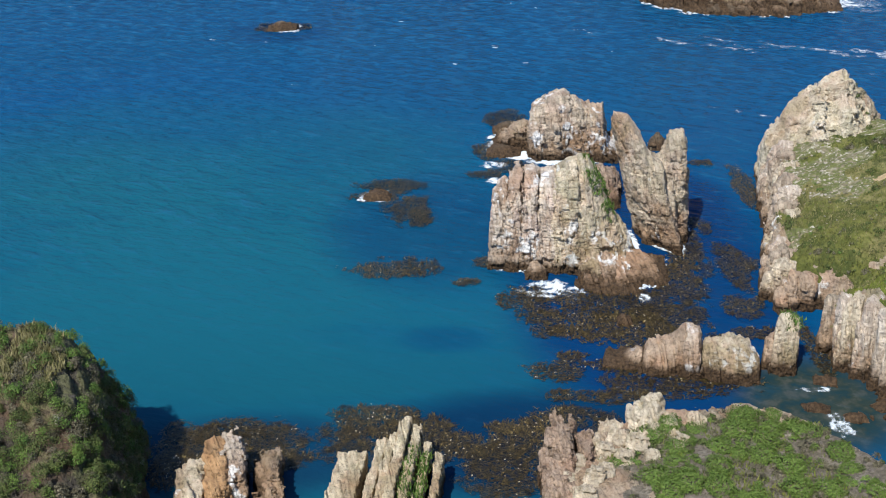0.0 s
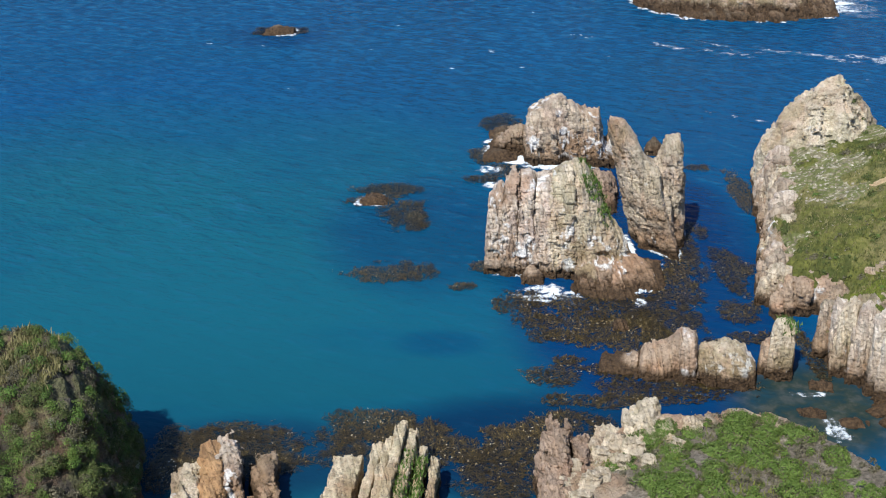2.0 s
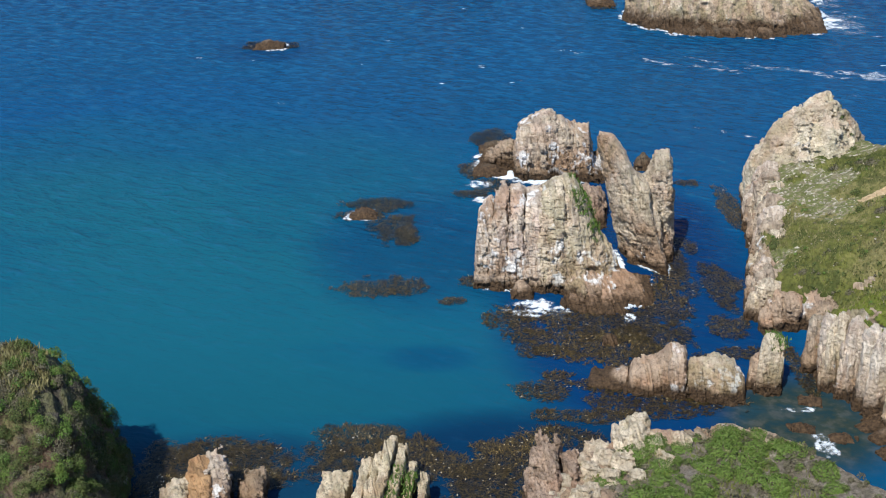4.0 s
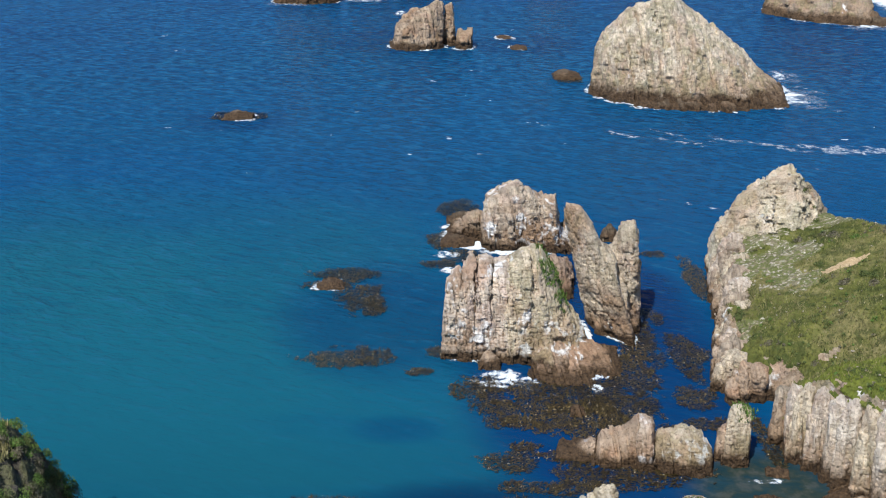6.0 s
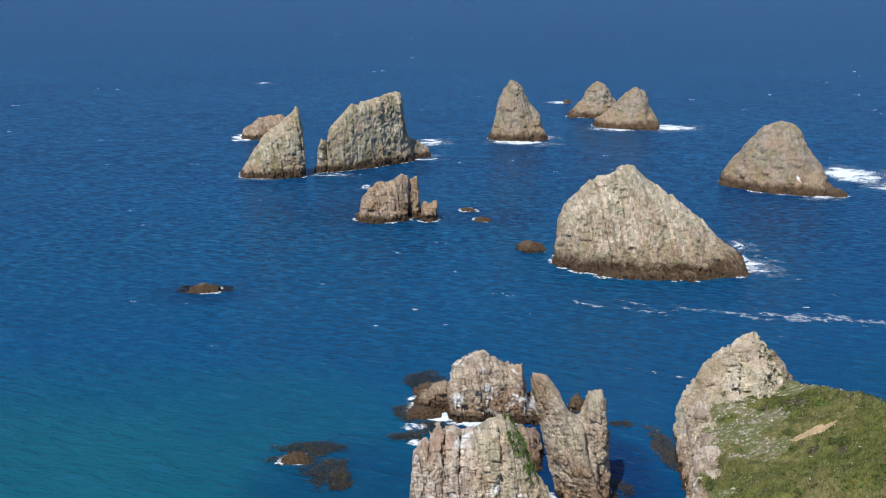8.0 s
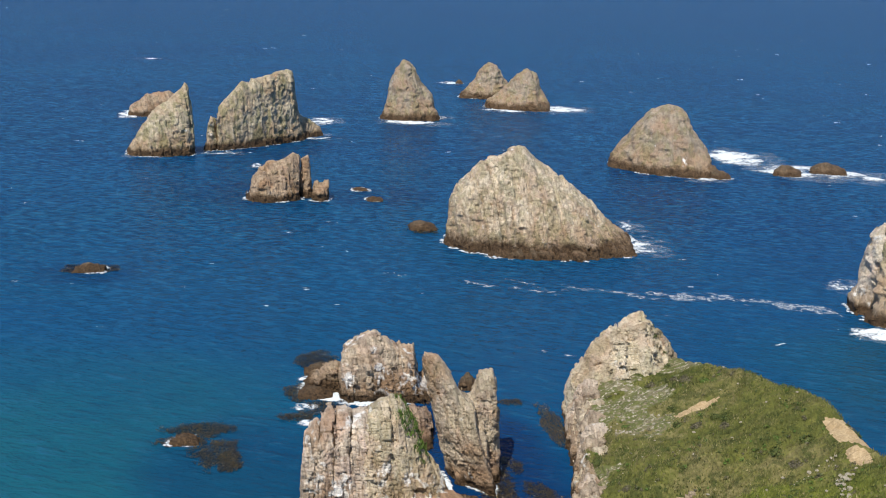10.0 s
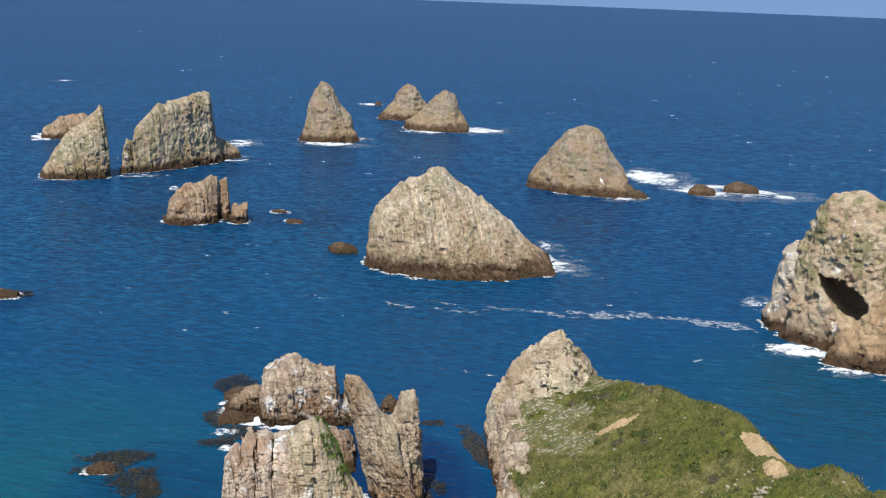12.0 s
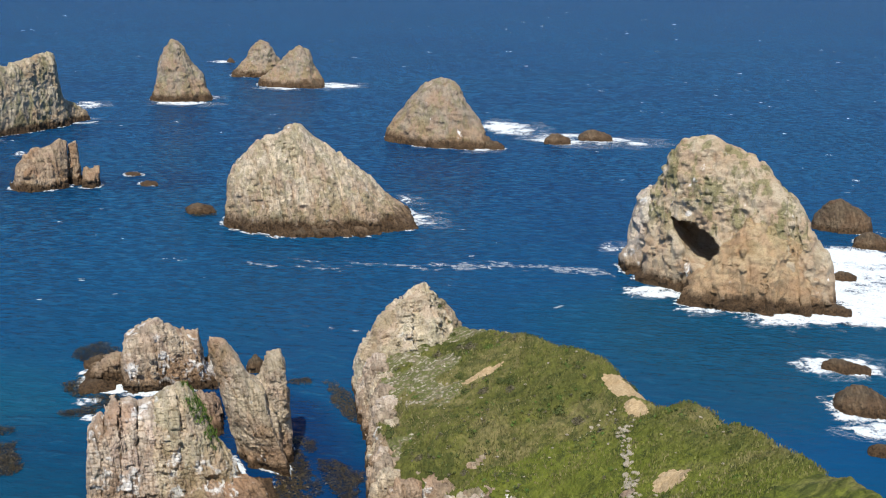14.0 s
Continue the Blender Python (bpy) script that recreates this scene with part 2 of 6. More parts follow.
def rock_material(name, light, mid, dark, guano=0.62, green=0.0, tide=2.2, bed=1.2, fine=1.0, rust=0.5, crackle=1.0, tall=1.0, ochre=0.0, moss_from=-50.0, joint=1.7):
    """Steeply bedded sandstone: beds broken into blocks by cross joints, rust, lichen and guano, and a dark brown weed belt above the water."""
    k = Nodes(name)
    allco = k.coords((1, 1, 1))

    def warped(size, amount):
        nz = k.node("ShaderNodeTexNoise", Scale=size, Detail=3.0)
        k.link(allco, nz.inputs["Vector"])
        w = k.t.nodes.new("ShaderNodeVectorMath")
        w.operation = "MULTIPLY_ADD"
        k.link(nz.outputs["Color"], w.inputs[0])
        w.inputs[1].default_value = (amount, amount, amount)
        k.link(allco, w.inputs[2])
        return w.outputs[0]

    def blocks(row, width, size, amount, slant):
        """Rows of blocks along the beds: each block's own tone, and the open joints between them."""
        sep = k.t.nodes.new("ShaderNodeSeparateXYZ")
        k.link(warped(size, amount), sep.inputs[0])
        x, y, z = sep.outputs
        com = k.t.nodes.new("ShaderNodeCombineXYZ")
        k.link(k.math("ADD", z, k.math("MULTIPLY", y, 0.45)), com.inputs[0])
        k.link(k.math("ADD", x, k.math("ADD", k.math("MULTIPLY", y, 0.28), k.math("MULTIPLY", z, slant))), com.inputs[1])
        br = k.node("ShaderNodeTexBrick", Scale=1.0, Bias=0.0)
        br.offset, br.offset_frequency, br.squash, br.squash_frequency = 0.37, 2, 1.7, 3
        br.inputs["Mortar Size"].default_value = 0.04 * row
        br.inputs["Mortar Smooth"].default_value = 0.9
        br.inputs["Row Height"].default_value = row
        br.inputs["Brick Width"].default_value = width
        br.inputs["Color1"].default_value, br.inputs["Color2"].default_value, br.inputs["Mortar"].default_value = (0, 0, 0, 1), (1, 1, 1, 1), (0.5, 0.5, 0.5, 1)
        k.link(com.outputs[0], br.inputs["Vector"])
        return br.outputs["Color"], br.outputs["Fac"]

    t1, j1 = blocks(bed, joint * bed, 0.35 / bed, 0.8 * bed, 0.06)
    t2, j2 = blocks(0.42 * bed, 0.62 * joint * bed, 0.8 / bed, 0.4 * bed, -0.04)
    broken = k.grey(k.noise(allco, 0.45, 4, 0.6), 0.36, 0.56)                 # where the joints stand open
    st = k.noise(k.coords((1 / bed, 0.2 / tall, 0.12 / tall)), 1.3, 5, 0.6, 0.4)
    fi = k.noise(allco, 1.9 * fine, 7, 0.7)
    big = k.noise(allco, 0.13, 3, 0.5)
    col = k.ramp(st, (0.30, mid), (0.5, light), (0.68, mid))
    pa, pb = k.noise(k.coords((0.34, 0.30, 0.24)), 1.0, 4, 0.6, 0.3), k.noise(k.coords((0.22, 0.26, 0.30)), 1.0, 4, 0.6, 0.3)
    pink = tuple(0.5 * (a + b) * c for a, b, c in zip(light, mid, (0.98, 0.90, 0.92)))
    col = k.mix(k.math("MULTIPLY", k.grey(pa, 0.48, 0.62), 0.7), col, pink)                                            # greyer, pinkish beds
    col = k.mix(k.math("MULTIPLY", k.grey(pb, 0.54, 0.66), 0.6), col, tuple(a * c for a, c in zip(mid, (0.72, 0.66, 0.60))))   # brown weathered faces
    tone = k.math("ADD", k.math("MULTIPLY", t1, 0.55), k.math("MULTIPLY", t2, 0.45))
    vary = k.math("ADD", 0.88 - 0.32 * crackle, k.math("MULTIPLY", tone, 0.10 + 0.56 * crackle))
    grey3 = k.t.nodes.new("ShaderNodeCombineColor")
    for sock, f in zip(grey3.inputs[:3], (1.0, 0.98, 0.945)):
        k.link(k.math("MULTIPLY", vary, f), sock)
    col = k.mix(1.0, col, grey3.outputs[0], "MULTIPLY")
    col = k.mix(k.math("MULTIPLY", k.grey(k.math("ADD", big, k.math("MULTIPLY", t1, 0.10)), 0.5, 0.66), rust), col, (0.36, 0.205, 0.105))
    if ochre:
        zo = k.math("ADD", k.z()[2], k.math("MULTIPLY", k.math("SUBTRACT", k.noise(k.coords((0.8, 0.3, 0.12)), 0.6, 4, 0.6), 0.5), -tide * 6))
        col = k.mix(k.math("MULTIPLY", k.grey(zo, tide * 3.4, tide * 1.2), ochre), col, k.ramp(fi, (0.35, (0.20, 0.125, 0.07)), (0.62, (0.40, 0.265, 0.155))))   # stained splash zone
    g = k.math("ADD", k.math("MULTIPLY", k.noise(k.coords((0.6, 0.6, 0.5)), 1.0, 4, 0.55, 0.3), 0.45), k.math("ADD", k.math("MULTIPLY", k.noise(k.coords((0.2, 0.2, 0.17)), 1.0, 4, 0.55, 0.3), 0.5), k.math("MULTIPLY", t2, 0.05)))
    col = k.mix(k.math("MULTIPLY", k.grey(g, guano, guano + 0.07), 0.92), col, (0.84, 0.82, 0.78))
    if green:
        gn = k.noise(k.coords((0.5, 0.5, 0.25)), 0.7, 6, 0.65)
        col = k.mix(k.math("MULTIPLY", k.math("MULTIPLY", k.grey(gn, 0.47, 0.57), k.grey(k.z()[2], moss_from, moss_from + 6)), green), col, k.ramp(fi, (0.4, (0.12, 0.125, 0.045)), (0.6, (0.235, 0.235, 0.095))))
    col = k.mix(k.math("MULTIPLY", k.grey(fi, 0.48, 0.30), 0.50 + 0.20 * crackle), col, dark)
    zz = k.math("ADD", k.z()[2], k.math("MULTIPLY", k.noise(k.coords((1, 1, 0.5)), 0.34, 6, 0.68), -tide * 2.0))
    belt = k.grey(zz, tide * 0.45, -tide * 0.35)
    weed = k.ramp(fi, (0.35, (0.030, 0.020, 0.012)), (0.65, (0.125, 0.078, 0.042)))
    col = k.mix(belt, col, weed)
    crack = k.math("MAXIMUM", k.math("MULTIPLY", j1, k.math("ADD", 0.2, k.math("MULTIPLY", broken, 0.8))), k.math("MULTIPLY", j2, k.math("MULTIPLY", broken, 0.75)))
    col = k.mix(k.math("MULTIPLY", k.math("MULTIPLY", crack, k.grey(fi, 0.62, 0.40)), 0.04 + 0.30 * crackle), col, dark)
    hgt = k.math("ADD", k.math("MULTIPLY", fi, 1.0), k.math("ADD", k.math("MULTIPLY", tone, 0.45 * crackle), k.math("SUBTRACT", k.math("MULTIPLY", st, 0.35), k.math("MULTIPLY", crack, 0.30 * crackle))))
    k.bump(hgt, 1.0, 0.4)
    return k.done(col, 0.92, 0.2)


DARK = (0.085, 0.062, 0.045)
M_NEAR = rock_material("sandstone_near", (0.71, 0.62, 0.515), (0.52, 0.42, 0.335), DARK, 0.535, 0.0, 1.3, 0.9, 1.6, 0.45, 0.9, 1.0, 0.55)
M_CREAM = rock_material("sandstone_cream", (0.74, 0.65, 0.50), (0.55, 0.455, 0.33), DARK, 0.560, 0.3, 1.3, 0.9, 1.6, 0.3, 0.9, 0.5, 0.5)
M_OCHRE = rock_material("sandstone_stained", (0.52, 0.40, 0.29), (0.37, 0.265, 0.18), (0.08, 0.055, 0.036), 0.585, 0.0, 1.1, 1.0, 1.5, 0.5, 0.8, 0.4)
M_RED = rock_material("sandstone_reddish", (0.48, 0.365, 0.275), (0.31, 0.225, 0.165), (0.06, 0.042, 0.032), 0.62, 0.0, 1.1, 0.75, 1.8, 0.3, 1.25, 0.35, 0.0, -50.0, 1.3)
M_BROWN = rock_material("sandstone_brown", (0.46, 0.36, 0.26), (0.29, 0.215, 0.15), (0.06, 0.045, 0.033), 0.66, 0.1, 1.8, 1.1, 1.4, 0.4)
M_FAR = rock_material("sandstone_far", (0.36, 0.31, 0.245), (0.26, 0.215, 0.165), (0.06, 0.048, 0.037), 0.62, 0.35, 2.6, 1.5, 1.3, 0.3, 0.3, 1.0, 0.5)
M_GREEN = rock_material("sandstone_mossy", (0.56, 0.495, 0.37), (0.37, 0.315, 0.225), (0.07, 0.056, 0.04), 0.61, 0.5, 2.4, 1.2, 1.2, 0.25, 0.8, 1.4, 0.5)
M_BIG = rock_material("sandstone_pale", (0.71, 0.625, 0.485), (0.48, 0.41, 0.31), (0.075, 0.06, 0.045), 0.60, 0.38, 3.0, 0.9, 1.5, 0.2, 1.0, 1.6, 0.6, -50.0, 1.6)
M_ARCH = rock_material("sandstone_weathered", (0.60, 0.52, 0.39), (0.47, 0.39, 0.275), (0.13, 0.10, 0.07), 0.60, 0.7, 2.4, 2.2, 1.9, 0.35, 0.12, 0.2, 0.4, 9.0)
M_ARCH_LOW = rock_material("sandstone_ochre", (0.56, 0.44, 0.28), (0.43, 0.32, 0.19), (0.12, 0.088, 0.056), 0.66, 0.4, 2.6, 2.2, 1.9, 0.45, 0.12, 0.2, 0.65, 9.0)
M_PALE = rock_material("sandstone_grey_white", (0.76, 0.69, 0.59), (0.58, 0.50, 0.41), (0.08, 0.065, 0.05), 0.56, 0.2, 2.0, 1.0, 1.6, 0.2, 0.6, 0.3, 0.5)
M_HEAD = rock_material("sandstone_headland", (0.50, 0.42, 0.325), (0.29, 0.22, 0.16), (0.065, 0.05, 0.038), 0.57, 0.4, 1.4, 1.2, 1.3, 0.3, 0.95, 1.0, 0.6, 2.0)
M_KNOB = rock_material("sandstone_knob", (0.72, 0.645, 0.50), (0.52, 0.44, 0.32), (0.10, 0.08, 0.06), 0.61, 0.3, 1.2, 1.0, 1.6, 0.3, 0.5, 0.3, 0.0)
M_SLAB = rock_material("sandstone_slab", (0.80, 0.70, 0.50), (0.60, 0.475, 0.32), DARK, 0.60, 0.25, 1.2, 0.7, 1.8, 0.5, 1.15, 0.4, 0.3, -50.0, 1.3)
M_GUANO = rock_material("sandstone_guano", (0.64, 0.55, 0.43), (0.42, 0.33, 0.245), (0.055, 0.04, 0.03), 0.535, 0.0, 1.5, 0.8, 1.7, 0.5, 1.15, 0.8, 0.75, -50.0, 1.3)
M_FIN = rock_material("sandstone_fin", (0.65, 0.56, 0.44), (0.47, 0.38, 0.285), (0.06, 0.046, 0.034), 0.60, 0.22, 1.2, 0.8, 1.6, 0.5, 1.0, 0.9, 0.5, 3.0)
# shade between the bluff's shrubs painted into the rock: far darker than other sandstones
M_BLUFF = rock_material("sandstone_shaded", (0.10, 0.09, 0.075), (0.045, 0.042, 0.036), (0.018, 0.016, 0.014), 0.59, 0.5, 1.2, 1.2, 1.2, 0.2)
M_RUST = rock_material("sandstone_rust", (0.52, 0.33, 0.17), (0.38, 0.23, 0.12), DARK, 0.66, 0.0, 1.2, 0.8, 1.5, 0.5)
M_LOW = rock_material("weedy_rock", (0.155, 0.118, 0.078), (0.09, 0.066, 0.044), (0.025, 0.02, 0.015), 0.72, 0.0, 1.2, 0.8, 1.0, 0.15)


def water_material():
    k = Nodes("sea_water")
    co = k.coords((1, 1, 1), "World")
    x, y, _ = k.z()

    def blob(cx, cy, rx, ry, a, b):
        d = k.math("ADD", k.math("POWER", k.math("ABSOLUTE", k.math("DIVIDE", k.math("SUBTRACT", x, cx), rx)), 2.0),
                   k.math("POWER", k.math("ABSOLUTE", k.math("DIVIDE", k.math("SUBTRACT", y, cy), ry)), 2.0))
        d = k.math("ADD", d, k.math("MULTIPLY", k.math("SUBTRACT", k.noise(co, 0.03, 4), 0.5), 1.2))
        return k.grey(d, b, a)

    big = k.noise(k.coords((0.006, 0.010, 1), "World"), 1.0, 4, 0.55)
    col = k.mix(k.grey(big, 0.3, 0.7), (0.0022, 0.043, 0.128), (0.0028, 0.060, 0.154))
    col = k.mix(k.math("MULTIPLY", blob(-20, 250, 130, 110, 0.2, 1.6), 0.6), col, (0.003, 0.064, 0.150))
    col = k.mix(blob(-46, 122, 66, 72, 0.1, 1.7), col, (0.007, 0.080, 0.116))      # sandy shallows of the cove
    col = k.mix(k.math("MULTIPLY", k.grey(y, 126.0, 98.0), 0.4), col, (0.005, 0.052, 0.080))
    col = k.mix(blob(24, 137, 18, 45, 0.5, 1.3), col, (0.002, 0.026, 0.092))        # dark weed-covered bottom round the stacks
    col = k.mix(k.math("MULTIPLY", blob(-3, 148, 14, 20, 0.2, 1.5), 0.6), col, (0.002, 0.028, 0.088))
    col = k.mix(k.math("MULTIPLY", blob(-0.7, 117.2, 5, 3.0, 0.0, 1.7), 0.45), col, (0.002, 0.028, 0.088))
    col = k.mix(k.math("MULTIPLY", blob(2, 338, 26, 20, 0.2, 1.5), 0.55), col, (0.004, 0.022, 0.080))     # weed under the water by the broken stack
    col = k.mix(k.math("MULTIPLY", blob(34, 334, 16, 16, 0.2, 1.5), 0.55), col, (0.004, 0.022, 0.080))
    col = k.mix(k.math("MULTIPLY", blob(-35, 250, 12, 9, 0.2, 1.5), 0.5), col, (0.003, 0.026, 0.085))
    col = k.mix(blob(37.5, 103.5, 8.5, 9, 0.4, 1.5), col, k.ramp(k.noise(co, 0.5, 5, 0.6), (0.40, (0.012, 0.030, 0.034)), (0.52, (0.024, 0.036, 0.030)), (0.62, (0.045, 0.052, 0.044))))     # clear pool over a stony bottom
    col = k.mix(k.math("MULTIPLY", blob(124, 170, 46, 42, 0.2, 1.5), 0.8), col, (0.004, 0.060, 0.112))    # churned water below the cave stack
    col = k.mix(k.math("MULTIPLY", blob(7, 97, 15, 9, 0.4, 1.5), 0.95), col, (0.0025, 0.018, 0.052))    # weedy bottom along the shore
    col = k.mix(k.math("MULTIPLY", blob(-19, 95, 13, 7, 0.3, 1.5), 0.85), col, (0.004, 0.022, 0.055))
    col = k.mix(k.math("MULTIPLY", k.grey(y, 420.0, 1500.0), 0.55), col, (0.0012, 0.028, 0.100))        # deep water far out
    patch = k.noise(k.coords((0.011, 0.022, 1), "World"), 1.0, 5, 0.6, 0.8)
    col = k.mix(k.math("MULTIPLY", k.grey(patch, 0.45, 0.62), 0.45), col, k.mix(0.6, col, (0.0025, 0.053, 0.112)))

    def waves(turn, along, across, detail, distort):
        c = k.t.nodes.new("ShaderNodeNewGeometry")
        r = k.t.nodes.new("ShaderNodeVectorRotate")
        r.rotation_type = "Z_AXIS"
        r.inputs["Angle"].default_value = radians(turn)
        k.link(c.outputs["Position"], r.inputs["Vector"])
        m = k.t.nodes.new("ShaderNodeMapping")
        m.inputs["Scale"].default_value = (1 / along, 1 / across, 1)
        k.link(r.outputs[0], m.inputs["Vector"])
        return k.noise(m.outputs[0], 1.0, detail, 0.55, distort)

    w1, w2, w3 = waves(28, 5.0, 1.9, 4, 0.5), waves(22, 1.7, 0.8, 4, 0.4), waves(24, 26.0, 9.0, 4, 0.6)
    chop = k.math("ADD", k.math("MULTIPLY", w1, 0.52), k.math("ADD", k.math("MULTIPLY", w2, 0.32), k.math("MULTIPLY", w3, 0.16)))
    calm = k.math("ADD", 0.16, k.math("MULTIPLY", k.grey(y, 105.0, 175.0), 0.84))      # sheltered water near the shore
    # wave shading and sky sheen painted into the colour: dark troughs, pale crests
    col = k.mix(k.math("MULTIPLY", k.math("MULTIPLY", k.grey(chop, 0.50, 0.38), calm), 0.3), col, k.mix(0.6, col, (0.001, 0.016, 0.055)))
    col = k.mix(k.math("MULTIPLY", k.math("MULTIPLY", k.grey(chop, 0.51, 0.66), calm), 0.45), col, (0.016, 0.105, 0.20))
    open_sea = k.grey(y, 150.0, 330.0)                                             # choppier outside the cove: troughs and crests painted darker and lighter
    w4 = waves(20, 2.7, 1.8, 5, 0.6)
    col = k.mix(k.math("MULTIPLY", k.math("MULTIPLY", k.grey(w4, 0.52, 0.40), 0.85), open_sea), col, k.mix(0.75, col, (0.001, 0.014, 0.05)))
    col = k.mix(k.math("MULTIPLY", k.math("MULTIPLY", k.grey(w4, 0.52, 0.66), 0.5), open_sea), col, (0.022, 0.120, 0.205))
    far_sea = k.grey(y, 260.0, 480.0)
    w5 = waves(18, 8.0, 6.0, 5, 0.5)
    # coarser painted troughs and crests for the distant water
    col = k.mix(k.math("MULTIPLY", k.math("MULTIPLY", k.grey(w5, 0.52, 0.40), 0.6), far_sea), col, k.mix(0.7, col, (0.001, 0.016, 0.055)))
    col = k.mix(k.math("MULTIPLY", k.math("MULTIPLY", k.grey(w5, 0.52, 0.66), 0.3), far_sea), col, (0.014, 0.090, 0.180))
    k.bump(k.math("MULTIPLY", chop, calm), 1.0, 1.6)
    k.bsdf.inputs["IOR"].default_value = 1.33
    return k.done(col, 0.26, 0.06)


M_WATER = water_material()


def foliage_material(name, a, b, c):
    k = Nodes(name)
    i = k.t.nodes.new("ShaderNodeNewGeometry")
    n = k.noise(k.coords((1, 1, 1)), 0.25, 3)
    col = k.ramp(i.outputs["Random Per Island"], (0.0, a), (0.5, b), (1.0, c))
    col = k.mix(k.grey(n, 0.35, 0.7), col, k.mix(0.35, col, b))
    k.bsdf.inputs["Subsurface Weight"].default_value = 0.0
    return k.done(col, 0.7, 0.25)


def spur(k, n):
    """Where the lush near spur of the headland lies, with a ragged edge."""
    y = k.math("ADD", k.z()[1], k.math("MULTIPLY", k.math("SUBTRACT", n, 0.5), 6.0))
    return k.math("MULTIPLY", k.grey(y, 115.2, 113.6), k.grey(k.math("ADD", k.z()[0], k.math("MULTIPLY", n, 14.0)), 72.0, 62.0))


def turf_material():
    k = Nodes("turf")
    co = k.coords((1, 1, 1))
    a, b = k.noise(co, 0.11, 6, 0.68, 0.5), k.noise(co, 0.9, 6, 0.7)
    col = k.ramp(a, (0.36, (0.06, 0.07, 0.02)), (0.5, (0.15, 0.155, 0.038)), (0.62, (0.23, 0.20, 0.085)))
    col = k.mix(k.math("MULTIPLY", spur(k, a), 0.55), col, (0.16, 0.20, 0.022))
    cush = k.noise(co, 0.42, 5, 0.65, 0.4)
    col = k.mix(k.math("MULTIPLY", k.grey(cush, 0.52, 0.60), 0.7), col, (0.045, 0.062, 0.018))      # dark low cushions
    col = k.mix(k.grey(b, 0.3, 0.7), k.mix(0.6, col, (0.035, 0.045, 0.015)), col)
    k.bump(b, 1.0, 0.5)
    return k.done(col, 0.95, 0.1)


M_TURF = turf_material()

M_LEAF = foliage_material("leaf_olive", (0.030, 0.046, 0.012), (0.068, 0.092, 0.022), (0.13, 0.145, 0.045))
M_LEAF2 = foliage_material("leaf_bright", (0.035, 0.070, 0.012), (0.075, 0.135, 0.022), (0.13, 0.20, 0.045))
M_LEAF4 = foliage_material("leaf_fresh", (0.055, 0.095, 0.016), (0.095, 0.150, 0.026), (0.15, 0.205, 0.045))
M_LEAF3 = foliage_material("leaf_grey", (0.05, 0.045, 0.028), (0.10, 0.09, 0.055), (0.18, 0.16, 0.10))


def grass_material():
    k = Nodes("grass_blades")
    i = k.t.nodes.new("ShaderNodeNewGeometry")
    n, n2 = k.noise(k.coords((1, 1, 0.2)), 0.11, 6, 0.68, 0.5), k.noise(k.coords((1, 1, 0.2)), 0.5, 5, 0.65)
    col = k.ramp(n, (0.37, (0.040, 0.052, 0.015)), (0.46, (0.10, 0.125, 0.024)), (0.53, (0.165, 0.170, 0.048)), (0.62, (0.22, 0.195, 0.09)))
    col = k.mix(k.grey(n2, 0.35, 0.65), k.mix(0.5, col, (0.04, 0.045, 0.018)), col)
    col = k.mix(k.math("MULTIPLY", spur(k, n2), 0.55), col, (0.17, 0.215, 0.022))
    cush = k.noise(k.coords((1, 1, 0.2)), 0.42, 5, 0.65, 0.4)
    col = k.mix(k.math("MULTIPLY", k.grey(cush, 0.52, 0.60), 0.7), col, (0.045, 0.062, 0.018))
    col = k.mix(k.math("MULTIPLY", i.outputs["Random Per Island"], 0.4), col, (0.22, 0.21, 0.085))
    return k.done(col, 0.8, 0.15)


M_GRASS = grass_material()
M_STRAW = foliage_material("dry_grass", (0.11, 0.11, 0.04), (0.20, 0.18, 0.075), (0.32, 0.28, 0.14))
M_KELP = foliage_material("kelp_blades", (0.010, 0.008, 0.005), (0.032, 0.024, 0.011), (0.125, 0.088, 0.027))
M_KELP.node_tree.nodes["Principled BSDF"].inputs["Roughness"].default_value = 0.32
# golden blade tips, and wet glints painted as the palest flecks
M_KELP_GOLD = foliage_material("kelp_tips_glints", (0.14, 0.095, 0.025), (0.34, 0.25, 0.09), (0.80, 0.74, 0.58))
M_WOOD = Nodes("shrub_wood").done((0.14, 0.11, 0.08), 0.9)


def foam_material():
    """White water, thick or lacy by how dense it lies."""
    k = Nodes("foam")
    n, n2 = k.noise(k.coords((1, 1, 1), "World"), 1.5, 6, 0.7, 0.6), k.noise(k.coords((1, 1, 1), "World"), 0.45, 6, 0.7, 1.2)
    k.bump(n, 0.8, 0.3)
    a = k.t.nodes.new("ShaderNodeAttribute")
    a.attribute_name = "foam_cover"
    web = k.math("ABSOLUTE", k.math("SUBTRACT", n2, 0.5))
    v = k.math("ADD", k.math("MULTIPLY", a.outputs["Fac"], 1.0), k.math("ADD", k.math("MULTIPLY", k.math("SUBTRACT", n, 0.5), 0.9), k.math("MULTIPLY", k.math("SUBTRACT", 0.08, web), 4.5)))
    k.link(k.math("MULTIPLY", k.grey(v, 0.15, 1.15), 0.96), k.bsdf.inputs["Alpha"])
    return k.done(k.ramp(n, (0.35, (0.60, 0.69, 0.75)), (0.6, (0.82, 0.87, 0.90))), 0.8, 0.3)


M_FOAM = foam_material()


